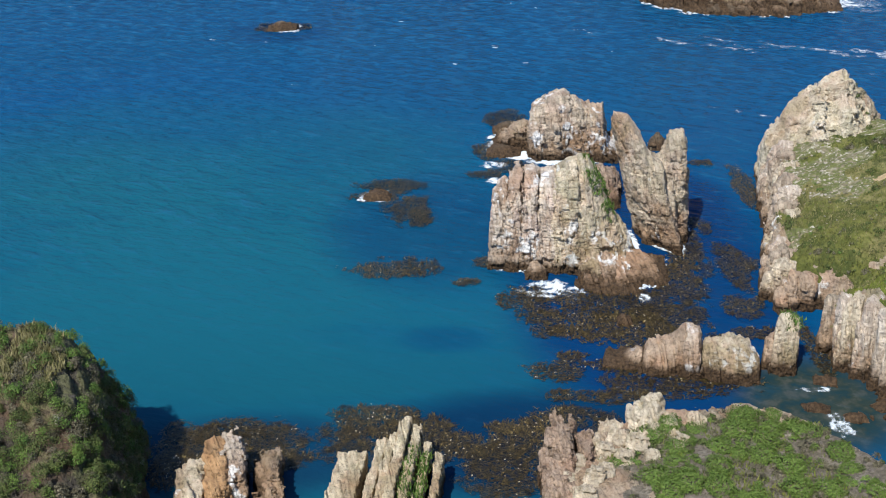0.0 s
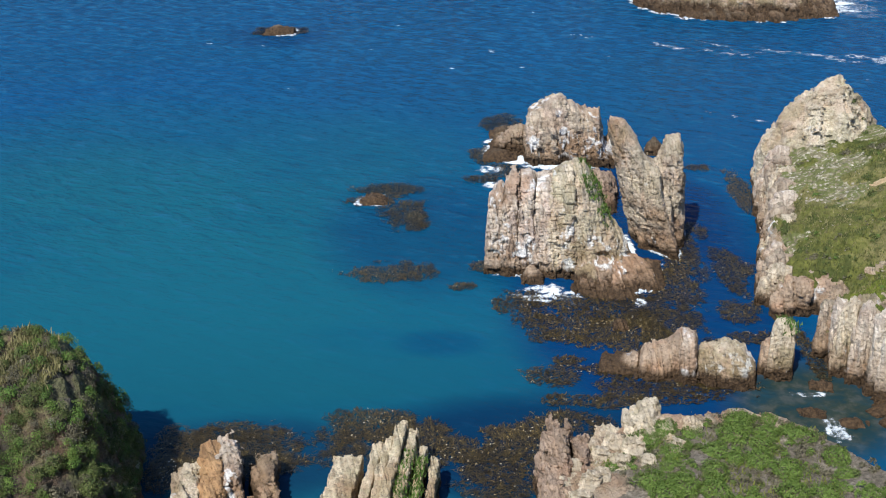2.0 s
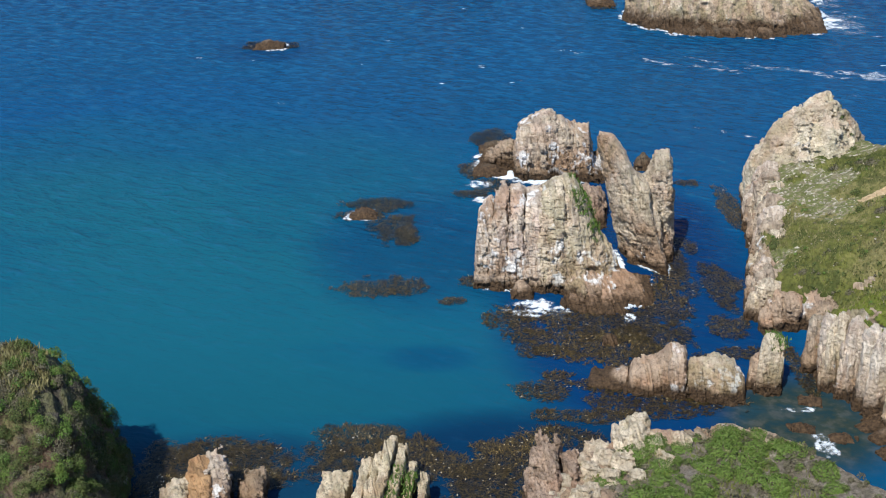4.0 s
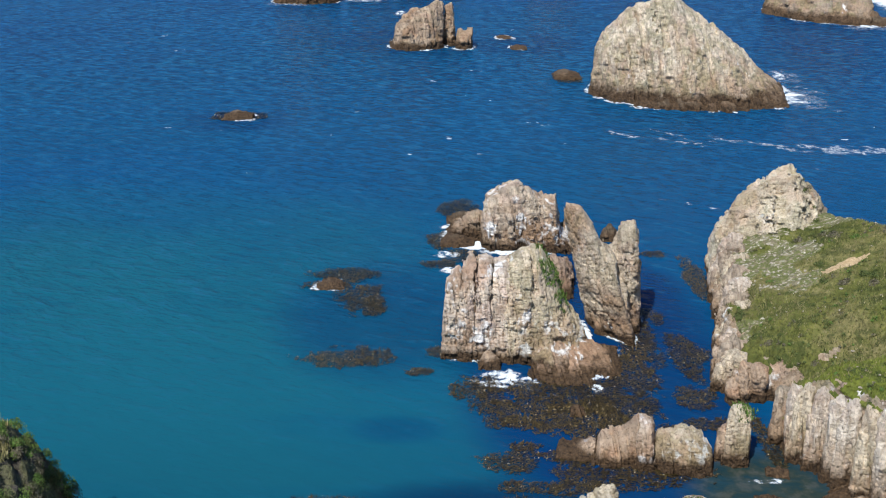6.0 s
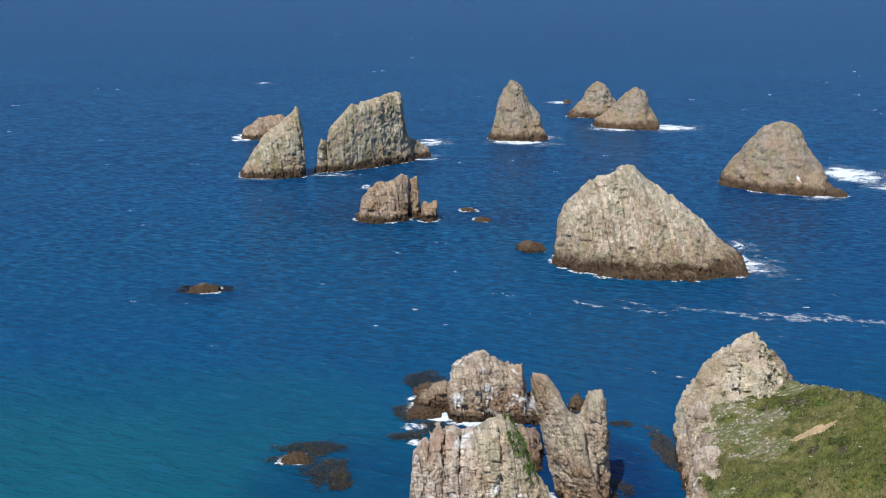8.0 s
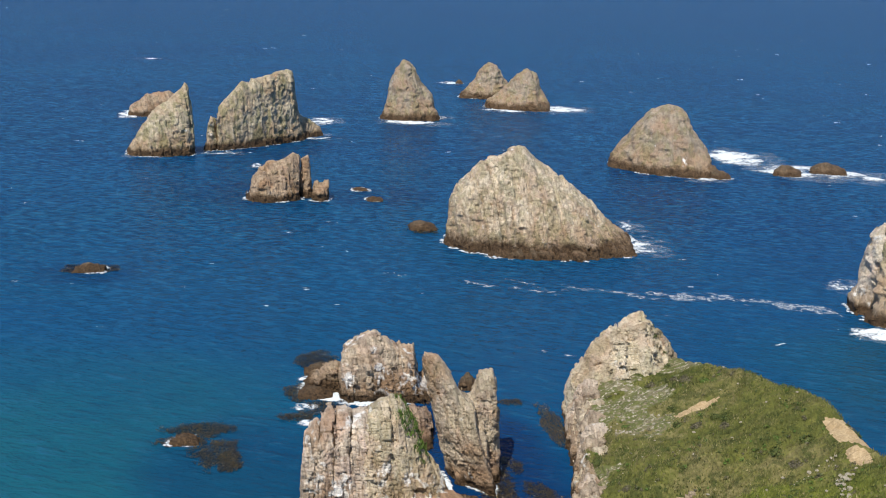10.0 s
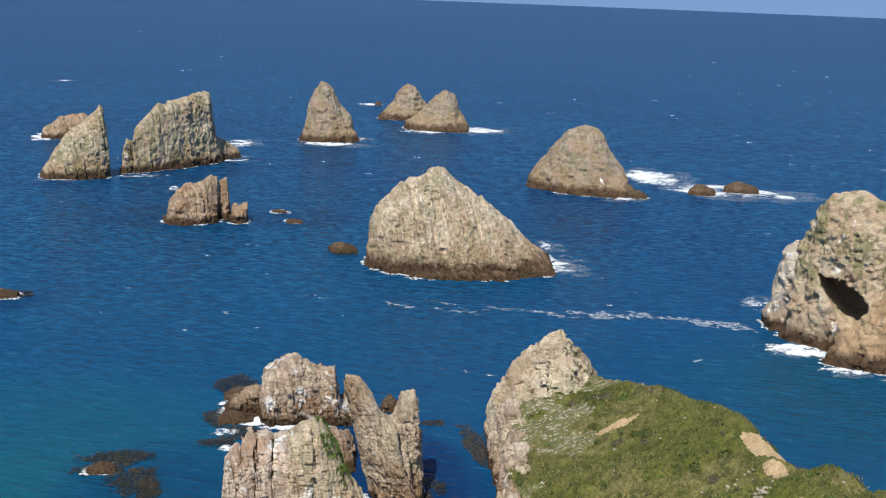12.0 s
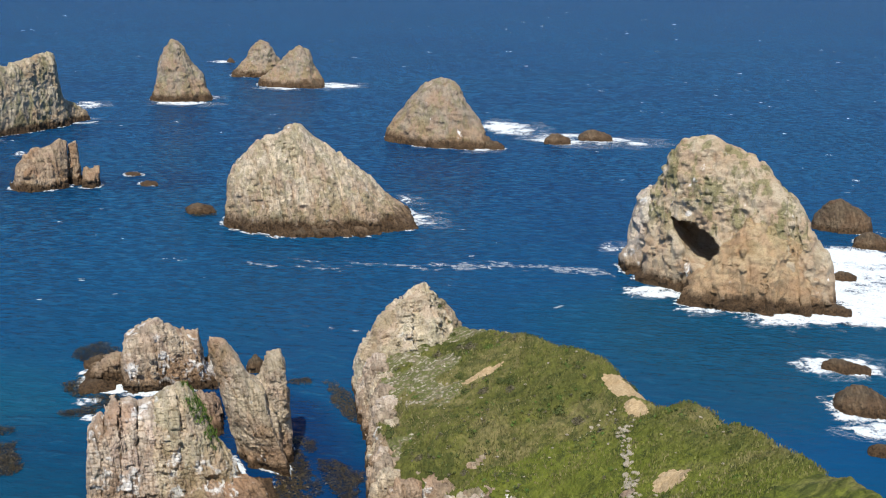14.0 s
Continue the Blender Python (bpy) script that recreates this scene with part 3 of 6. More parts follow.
def earth_material():
    k = Nodes("bare_earth")
    a, b = k.noise(k.coords(), 0.7, 5), k.noise(k.coords(), 4.0, 5, 0.7)
    k.bump(b, 0.8, 0.2)
    return k.done(k.mix(k.grey(b, 0.3, 0.7), k.ramp(a, (0.3, (0.40, 0.28, 0.15)), (0.7, (0.58, 0.45, 0.28))), (0.30, 0.22, 0.12)), 0.95, 0.1)


M_EARTH = earth_material()


def stone_material():
    k = Nodes("pale_stone")
    a, b = k.noise(k.coords(), 1.2, 4), k.noise(k.coords(), 7.0, 5, 0.7)
    k.bump(b, 0.8, 0.1)
    return k.done(k.mix(k.grey(b, 0.35, 0.7), (0.27, 0.235, 0.17), k.ramp(a, (0.3, (0.32, 0.285, 0.215)), (0.7, (0.54, 0.50, 0.41)))), 0.9, 0.2)


M_STONE = stone_material()



def scrub_material():
    k = Nodes("scrub_ground")
    a, b = k.noise(k.coords(), 0.5, 5), k.noise(k.coords(), 3.0, 6, 0.7)
    k.bump(b, 1.0, 0.4)
    return k.done(k.mix(k.grey(b, 0.3, 0.7), (0.11, 0.095, 0.07), k.ramp(a, (0.35, (0.14, 0.12, 0.085)), (0.5, (0.24, 0.205, 0.165)), (0.65, (0.34, 0.30, 0.235)))), 0.95, 0.1)


M_SCRUB = scrub_material()


def scree_material():
    """Loose pale chips with dry herbs between them."""
    k = Nodes("scree")
    v = k.node("ShaderNodeTexVoronoi", Scale=2.6)
    k.link(k.coords(), v.inputs["Vector"])
    sep = k.t.nodes.new("ShaderNodeSeparateColor")
    k.link(v.outputs["Color"], sep.inputs[0])
    a = k.noise(k.coords(), 0.35, 5)
    col = k.ramp(sep.outputs[0], (0.0, (0.15, 0.13, 0.08)), (0.7, (0.25, 0.22, 0.14)), (1.0, (0.50, 0.46, 0.37)))
    col = k.mix(k.math("MULTIPLY", k.grey(k.noise(k.coords(), 1.6, 5, 0.7), 0.42, 0.52), k.grey(a, 0.32, 0.5)), col, (0.115, 0.125, 0.045))
    k.bump(v.outputs["Distance"], 1.0, 0.3)
    return k.done(col, 0.95, 0.1)


M_SCREE = scree_material()

# ---- the sea: one sheet to the horizon ----
def sea():
    rad = np.concatenate([[0], np.geomspace(40, 4900, 60)])
    n = 128
    pos, faces = [(0, 0, 0)], []
    for r in rad[1:]:
        for i in range(n):
            a = 2 * math.pi * i / n
            pos.append((r * math.cos(a), r * math.sin(a), 0))
    for i in range(n):
        faces.append((0, 1 + i, 1 + (i + 1) % n))
    for j in range(len(rad) - 2):
        for i in range(n):
            a, b = 1 + j * n + i, 1 + j * n + (i + 1) % n
            faces.append((a, a + n, b + n, b))
    me = bpy.data.meshes.new("water")
    me.from_pydata(pos, [], faces)
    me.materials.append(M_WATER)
    return tagged(new("water", me), "blue sea with a turquoise sandy cove and wind ripples", "sea", kind="structure")


sea()

# ---- the stacks and rocks ----
rock("sea_stack", "tall pale sea stack with vertical ribs beside a split twin", (-32.8, 407.7), 4.6, [
    dict(outline=[(-11, -3), (-10.2, 1), (-6.2, 8.1), (-1, 14.7), (3.5, 18.1), (7.3, 21.3), (8.9, 23.6), (9.8, 22.3), (10.5, 17.5), (11.4, 14.6), (11.6, -3)], df=9, db=7, p=1.8, q=0.7)],
    M_GREEN, 0.4, 1.3, seed=11, push=0.75, rough=0.4, joint=2.0, category="sea stack", group="sea stacks")
rock("sea_stack", "broad green-tinged sea stack with a sheer ribbed face", (-1.1, 430.0), 0.1, [
    dict(outline=[(-12.9, -3), (-12.6, 14.9), (-8.7, 17.6), (-4.7, 22.7), (-1.7, 21.7), (-0.7, 23.1), (4.3, 23.8), (9.5, 25.5), (13.2, 24.9), (14, 19.2), (14.7, 12.9), (16.8, 7.6), (19.5, -3)], df=9, db=8, p=2.6, q=0.6, skew=0.9, foot=0.6),
    dict(outline=[(-17.6, -3), (-15.2, 11.1), (-13, 10.5), (-12.5, -3)], df=5, db=5, p=2.5, q=0.5, skew=0.9, foot=0.6),
    dict(outline=[(12, -3), (15, 9), (20, 6.5), (24, 3), (26, -3)], df=5, db=6, v0=8, skew=0.6)],
    M_GREEN, 0.42, 1.4, seed=12, push=0.75, rough=0.4, joint=2.0, category="sea stack", group="sea stacks")
rock("sea_stack", "low broken brown sea stack of blocky ribs", (8.0, 332.9), -1.4, [
    dict(outline=[(-11.8, -3), (-11.2, 0.6), (-9.5, 5.9), (-5.6, 9.4), (-1.6, 10.7), (1.5, 13), (3.1, 11.9), (3.6, -3)], df=9, db=6, p=1.8, q=0.8),
    dict(outline=[(3.4, -3), (3.8, 10.7), (6.3, 11.9), (6.9, 5.1), (7.3, -3)], df=4, db=5, v0=2),
    dict(outline=[(6.2, -3), (7.1, 4.5), (11.1, 4.5), (11.7, -3)], df=6, db=4, v0=-2, p=3, q=0.5)],
    M_BROWN, 0.3, 1.4, seed=13, push=0.9, category="sea stack", group="sea stacks")
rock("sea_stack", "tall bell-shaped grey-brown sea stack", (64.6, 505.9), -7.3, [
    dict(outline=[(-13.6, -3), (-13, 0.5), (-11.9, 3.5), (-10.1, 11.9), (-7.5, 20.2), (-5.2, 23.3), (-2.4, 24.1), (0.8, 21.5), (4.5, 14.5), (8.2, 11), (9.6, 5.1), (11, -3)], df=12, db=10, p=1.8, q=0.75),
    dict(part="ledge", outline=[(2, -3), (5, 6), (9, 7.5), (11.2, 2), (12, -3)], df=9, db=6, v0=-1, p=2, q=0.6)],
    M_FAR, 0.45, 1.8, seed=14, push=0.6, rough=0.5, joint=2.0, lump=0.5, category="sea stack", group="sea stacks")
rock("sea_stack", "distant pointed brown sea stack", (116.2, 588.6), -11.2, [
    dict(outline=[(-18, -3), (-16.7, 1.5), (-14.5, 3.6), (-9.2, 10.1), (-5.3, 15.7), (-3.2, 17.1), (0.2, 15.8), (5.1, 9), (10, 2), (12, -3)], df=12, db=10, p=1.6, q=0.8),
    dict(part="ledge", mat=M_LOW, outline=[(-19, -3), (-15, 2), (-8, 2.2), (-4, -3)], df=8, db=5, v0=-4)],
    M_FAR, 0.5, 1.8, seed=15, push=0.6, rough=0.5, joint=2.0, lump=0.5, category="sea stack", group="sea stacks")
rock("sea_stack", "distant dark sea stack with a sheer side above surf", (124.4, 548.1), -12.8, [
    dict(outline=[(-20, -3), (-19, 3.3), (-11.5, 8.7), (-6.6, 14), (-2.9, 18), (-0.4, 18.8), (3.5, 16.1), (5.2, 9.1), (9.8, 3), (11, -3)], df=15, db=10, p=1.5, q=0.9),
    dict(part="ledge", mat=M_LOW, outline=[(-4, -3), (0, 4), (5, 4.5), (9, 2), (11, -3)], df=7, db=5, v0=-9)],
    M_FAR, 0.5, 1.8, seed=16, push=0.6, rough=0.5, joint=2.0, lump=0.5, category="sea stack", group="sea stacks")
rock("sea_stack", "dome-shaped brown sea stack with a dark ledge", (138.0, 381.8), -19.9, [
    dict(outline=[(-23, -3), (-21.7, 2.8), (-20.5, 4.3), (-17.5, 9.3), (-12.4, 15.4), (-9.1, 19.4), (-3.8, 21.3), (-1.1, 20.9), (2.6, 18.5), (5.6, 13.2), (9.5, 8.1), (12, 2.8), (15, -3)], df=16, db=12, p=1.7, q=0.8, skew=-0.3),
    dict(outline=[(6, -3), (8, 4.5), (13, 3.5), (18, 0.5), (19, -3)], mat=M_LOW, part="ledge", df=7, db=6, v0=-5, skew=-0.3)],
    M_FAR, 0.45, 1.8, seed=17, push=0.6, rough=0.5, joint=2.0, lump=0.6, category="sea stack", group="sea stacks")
rock("sea_stack", "large pale domed sea stack with vertical ribs and dark foot", (66.4, 280.2), -13.3, [
    dict(outline=[(-21.4, -3), (-20.8, 3), (-20.2, 9.7), (-18.4, 13.9), (-14.5, 17.5), (-11.8, 19.7), (-8.8, 20.1), (-7.7, 21.9), (-5.6, 22.9), (-3.3, 22.5), (0.2, 19.5), (8.4, 14.3), (12.5, 11.1), (16.8, 6.5), (19.6, 3.9), (23.4, 1.7), (25, -3)], df=20, db=14, p=1.9, q=0.75),
    dict(part="ledge", mat=M_LOW, outline=[(12, -3), (15, 3.4), (19, 3.6), (23, 2.2), (26, -3)], df=12, db=8, v0=-3, p=2, q=0.6),
    dict(part="ledge", mat=M_LOW, outline=[(-12, -3), (-9, 1.4), (2, 2.2), (12, 1.6), (15, -3)], df=5, db=6, v0=-16.5, p=2, q=0.6)],
    M_BIG, 0.32, 1.0, seed=18, push=0.8, rough=0.3, joint=1.8, category="sea stack", group="sea stacks")


def cave(x, y, z):
    # a wedge-shaped cave, narrow at its upper end and broad at its lower, and a low dark hollow at the waterline
    a = (x + 6.6) * 0.79 - (z - 9.6) * 0.61
    b = (x + 6.6) * 0.61 + (z - 9.6) * 0.79
    half = np.interp(a, (-7.2, -2.6, 1.5, 5.2), (0.5, 2.2, 3.2, 2.6))
    r = (np.abs(b - 0.5) / half) ** 2.4 + (np.abs(a + 0.6) / 6.2) ** 4 + 0.25 * vnoise(x * 0.6, y * 0.6, z * 0.6, 77)
    main = np.minimum(1.0 - r, 1) * 4 - np.maximum(y - 5, 0) * 2.0 - np.maximum(-10.0 - y, 0) * 4.0
    r2 = ((x + 18.5) / 2.4) ** 2 + ((z - 3.4) / 3.4) ** 2 + 0.4 * vnoise(x * 0.6, y * 0.6, z * 0.6, 78)
    return np.maximum(main, np.minimum(1.0 - r2, 1) * 3 - np.maximum(y - 3, 0) * 2.0)


rock("sea_stack", "huge ochre sea stack with a dark sea cave", (132.2, 200.3), -33.4, [
    dict(outline=[(-17.5, -3), (-16.6, 17.6), (-14.9, 20.0), (-13.7, 23.6), (-12.6, 26.6), (-11.0, 28.4), (-7.5, 29.0), (-4.0, 29.2), (-0.6, 28.0), (5.1, 25.2), (10.6, 20.4), (13.6, 16.6), (15.8, 13.6), (18.6, 8.5), (20.2, 1.6), (21.0, -3)], df=10.5, db=14, p=2.2, q=0.65, skew=-0.34, foot=0.6),
    dict(part="shoulder", mat=M_PALE, outline=[(-23, -3), (-22.1, 0.6), (-21.2, 5.3), (-20, 10.4), (-18.8, 16), (-16.9, 18.1), (-14, 17), (-11, 12), (-10, -3)], df=6.5, db=10, v0=1, p=2.2, q=0.6, skew=-0.4, foot=0.5),
    dict(part="buttress", outline=[(-9.5, -3), (-8, 2.6), (-4.5, 6.5), (-1, 11), (3, 16), (8, 17), (13, 13), (16.5, 7.5), (19, 2), (20, -3)], df=9.0, db=9, v0=-8.6, p=2.0, q=0.65, skew=0.04, foot=0.5, mat=M_ARCH_LOW),
    dict(part="ledge", mat=M_PALE, outline=[(-16, -3), (-13, 3.0), (-9.5, 4.6), (-7, 3.8), (-5, -3)], df=5, db=6, v0=-4.4, skew=-0.4)],
    M_ARCH, 0.34, 1.5, seed=19, push=0.7, rough=0.8, joint=1.8, cut=cave, lump=0.6, category="sea stack", group="sea stacks")

rock("sea_stack", "near sea stack of upright pale slabs with guano and grass", (14.8, 139.2), -6.1, [
    dict(part="slab", outline=[(-9.5, -3), (-9.2, 8.6), (-7.9, 10.1), (-7.4, 9.8), (-7.0, -3)], df=5.7, db=5, p=3.0, q=0.45, foot=0.93),
    dict(part="slab", outline=[(-7.7, -3), (-7.4, 10.6), (-6.3, 11.5), (-5.6, 11.3), (-5.0, -3)], df=6.1, db=5, p=3.0, q=0.45, foot=0.93),
    dict(part="slab", outline=[(-5.7, -3), (-5.4, 11.2), (-4.2, 11.3), (-3.6, 10.8), (-3.0, -3)], df=6.0, db=6, p=2.8, q=0.45, foot=0.93),
    dict(part="slab", outline=[(-3.8, -3), (-3.4, 10.9), (-2.1, 11.5), (-1.5, 11.0), (-0.8, -3)], df=5.7, db=6, p=2.6, q=0.5, foot=0.93),
    dict(part="crag", mat=M_CREAM, outline=[(-2.0, -3), (-1.6, 11.7), (-0.4, 12.6), (0.6, 13.3), (1.2, 12.9), (2.4, -3)], df=5.8, db=6, p=2.1, q=0.55, foot=0.93),
    dict(part="crag", mat=M_CREAM, outline=[(0.2, -3), (0.7, 12.9), (1.4, 13.5), (2.3, 13.0), (3.2, 11.4), (5, 8.2), (6.6, 4.8), (8.2, 1.7), (9.5, -3)], df=6.2, db=5, p=1.8, q=0.6, foot=0.85),
    dict(part="ledge", mat=M_OCHRE, outline=[(1.8, -3), (2.4, 1.2), (4.2, 1.3), (6.4, 1.1), (9.4, 0.8), (11.0, -3)], df=5.0, db=5, v0=-7.4, p=1.6, q=1.0, foot=0.6),
    dict(part="shoulder", mat=M_CREAM, outline=[(1.2, -3), (1.8, 2.4), (2.7, 3.3), (4.2, 3.2), (4.8, -3)], df=6.4, db=5, v0=-3.4, p=1.7, q=0.8, foot=0.75),
    dict(part="shoulder", outline=[(3.2, -3), (3.8, 3.2), (5.2, 3.0), (6.6, 2.4), (7.2, -3)], df=7.2, db=5, v0=-3.6, p=1.7, q=0.8, foot=0.75),
    dict(part="shoulder", mat=M_OCHRE, outline=[(5.4, -3), (6.1, 2.5), (7.6, 2.2), (9.2, 1.6), (9.8, -3)], df=7.0, db=5, v0=-3.4, p=1.7, q=0.8, foot=0.75),
    dict(part="shoulder", mat=M_OCHRE, outline=[(8.2, -3), (8.8, 1.7), (10.4, 1.3), (12.4, 0.7), (13.4, -3)], df=5.4, db=4, v0=-3.4, p=1.8, q=0.7, foot=0.75)],
    M_NEAR, 0.13, 0.9, seed=21, push=0.6, rough=0.22, lump=0.12, joint=1.3, category="sea stack", group="near stacks")
rock("sea_stack", "back crag of the near stacks, streaked white with guano", (18.0, 177.1), -5.8, [
    dict(part="shoulder", mat=M_BROWN, outline=[(-12, -3), (-11.0, 1.2), (-8.1, 3.2), (-5.9, 4.2), (-4.6, 3.5), (-4.2, -3)], df=2.2, db=4, v0=1.0, p=2.2, q=0.6),
    dict(part="crag", outline=[(-6.0, -3), (-5.1, 6.6), (-2.9, 8.5), (-0.5, 9.7), (0.6, 9.2), (1.4, -3)], df=6, db=5, p=2.4, q=0.5, foot=0.7),
    dict(part="crag", outline=[(-0.2, -3), (0.4, 8.8), (1.8, 8.8), (3.6, 7.7), (6, 7.6), (6.6, 3.4), (7.2, -3)], df=5.6, db=5, p=2.6, q=0.5, foot=0.7),
    dict(part="shoulder", outline=[(5.6, -3), (6.6, 2.6), (9, 1.8), (10, -3)], df=5, db=4, p=2.4, q=0.5)],
    M_GUANO, 0.15, 0.9, seed=22, push=0.75, rough=0.3, lump=0.2, joint=1.3, category="sea stack", group="near stacks")
rock("sea_stack", "thin double-pinnacled fin of brown rock", (26.7, 146.0), -10.5, [
    dict(part="pinnacle", outline=[(-1.9, -3), (-1.6, 13.4), (-0.9, 15.6), (1.3, 16.0), (2.2, 14.6), (2.9, 12.2), (4.4, 10.9), (4.8, -3)], df=5.0, db=4, v0=1, p=2.8, q=0.5, skew=-1.1, lean=-0.31, foot=0.7),
    dict(part="pinnacle", outline=[(-0.6, -3), (0.2, 10.4), (1.3, 11.7), (1.8, 13.9), (3.4, 14.0), (4.3, 11.6), (4.0, 10.0), (4.5, 8), (4.8, -3)], df=4.6, db=4, p=2.6, q=0.5, skew=0.2, foot=0.7),
    dict(part="crag", outline=[(-0.4, -3), (0.2, 9.4), (1.8, 10.2), (3.6, 9.8), (4.4, -3)], lean=-0.12, df=5.0, db=3.6, v0=0.4, p=1.9, q=0.6, skew=-0.5, foot=0.75),
    dict(part="ledge", mat=M_OCHRE, outline=[(-1.2, -3), (-0.6, 2.0), (1.4, 2.4), (3.2, 1.6), (4.0, -3)], df=5.2, db=3.0, v0=0.2, p=2.2, q=0.5, foot=0.7)],
    M_FIN, 0.14, 0.8, seed=23, push=0.45, rough=0.3, lump=0.22, dirn=(0.9, 0.25, 0.33), joint=1.3, category="sea stack", group="near stacks")
rock("rock_ridge", "low ridge of ribbed tan rock among kelp", (24.0, 111.4), -12.2, [
    dict(part="ledge", mat=M_OCHRE, outline=[(-8.8, -3), (-7.5, 0.3), (-5.1, 0.9), (-3.6, 1.4), (-3.2, -3)], df=2.6, db=2.2, p=2.2, q=0.6, foot=0.6),
    dict(part="crag", mat=M_OCHRE, outline=[(-4.6, -3), (-3.1, 2.0), (-0.5, 3.4), (0.7, 4.7), (1.0, 4.2), (1.3, -3)], df=3.2, db=2.5, p=2.4, q=0.5, foot=0.7),
    dict(part="crag", outline=[(0.4, -3), (0.8, 4.6), (2.3, 4.6), (2.6, 3.0), (3.0, -3)], df=3.2, db=2.5, p=2.4, q=0.5, foot=0.8),
    dict(part="crag", mat=M_CREAM, outline=[(2.5, -3), (2.8, 2.9), (5.3, 4), (7.3, 3.5), (8.6, 1.4), (9.2, -3)], df=3.4, db=2.5, p=2.2, q=0.5, foot=0.7)],
    M_NEAR, 0.11, 0.6, seed=24, push=0.3, rough=0.2, joint=1.1)
rock("rock_pillar", "stubby tan rock pillar with a green tuft", (34.9, 110.9), -17.3, [
    dict(part="crag", mat=M_CREAM, outline=[(-0.9, -3), (-0.7, 5.7), (0.3, 6.3), (1.8, 5.6), (1.9, 3), (2.2, -3)], df=2.4, db=2, p=2.4, q=0.5, foot=0.8),
    dict(part="crag", mat=M_OCHRE, outline=[(-1.9, -3), (-1.6, 2.7), (-0.7, 3.7), (-0.3, -3)], df=2.0, db=2, p=2.4, q=0.5, foot=0.8)],
    M_NEAR, 0.11, 0.6, seed=25, push=0.3, rough=0.2, joint=1.1)


# ---- the grassy headland ----
def table(y, rows, k):
    return np.interp(y, [r[0] for r in rows], [r[k] for r in rows])


HEAD = [  # y, edge x, edge height, ridge x, ridge height
    (40, 40, 24, 48, 31), (65, 44, 20, 57.9, 27.5), (72, 46, 19, 60, 25.2), (84, 48.3, 16.5, 63.4, 23.5), (92, 48.8, 14, 64.2, 21.6), (97, 48.6, 11.5, 65, 20.5), (101, 48.4, 9.8, 65.2, 20.0),
    (104.5, 46.6, 8.6, 65.4, 19.6), (108, 44.6, 7.8, 65.7, 17.8), (111.5, 43.0, 7.4, 65.9, 16.6), (114.4, 42.0, 6.4, 65.9, 16.2), (116.6, 42.6, 5.0, 66, 15.6), (118.2, 45.6, 4.2, 66, 15.5), (120, 46.6, 4.0, 66, 15.6),
    (122.4, 46.2, 3.8, 66, 15.8), (124.0, 40.4, 3.4, 66, 15.9), (127, 38.8, 3.6, 66, 15.9), (130, 39.6, 3.9, 65.9, 15.7), (135, 41.2, 4.4, 64.5, 15.2), (141, 42.8, 5.3, 62.8, 14.3), (147, 44.0, 6.3, 62, 13.6),
    (151, 44.8, 6.8, 61, 12.9), (157, 45.8, 7.6, 59.8, 11.6), (161, 47.2, 7.6, 59, 10.4), (165, 49.4, 5.5, 58, 7.0), (168, 51.5, 2.5, 57, 3.0), (171, 53, -3, 57, -3)]


def head_top(x, y):
    xe, ze, xr, zr = (table(y, HEAD, k) for k in (1, 2, 3, 4))
    t = np.clip((x - xe) / (xr - xe), 0, 1)
    mid = ze + (zr - ze) * t ** 0.9
    return np.where(x < xe, ze - (xe - x) * (np.maximum(ze, 2) + 1.5) / 2.2, np.where(x > xr, zr - (x - xr) * 1.3, mid))


def largest_piece(pos, quads):
    lab = np.arange(len(pos))
    while True:
        old = lab.copy()
        np.minimum.at(lab, quads.ravel(), np.repeat(lab[quads].min(1), 4))
        lab = lab[lab]
        if (lab == old).all():
            break
    best = np.bincount(lab).argmax()
    q = quads[lab[quads[:, 0]] == best]
    used, inv = np.unique(q, return_inverse=True)
    return pos[used], inv.reshape(-1, 4)


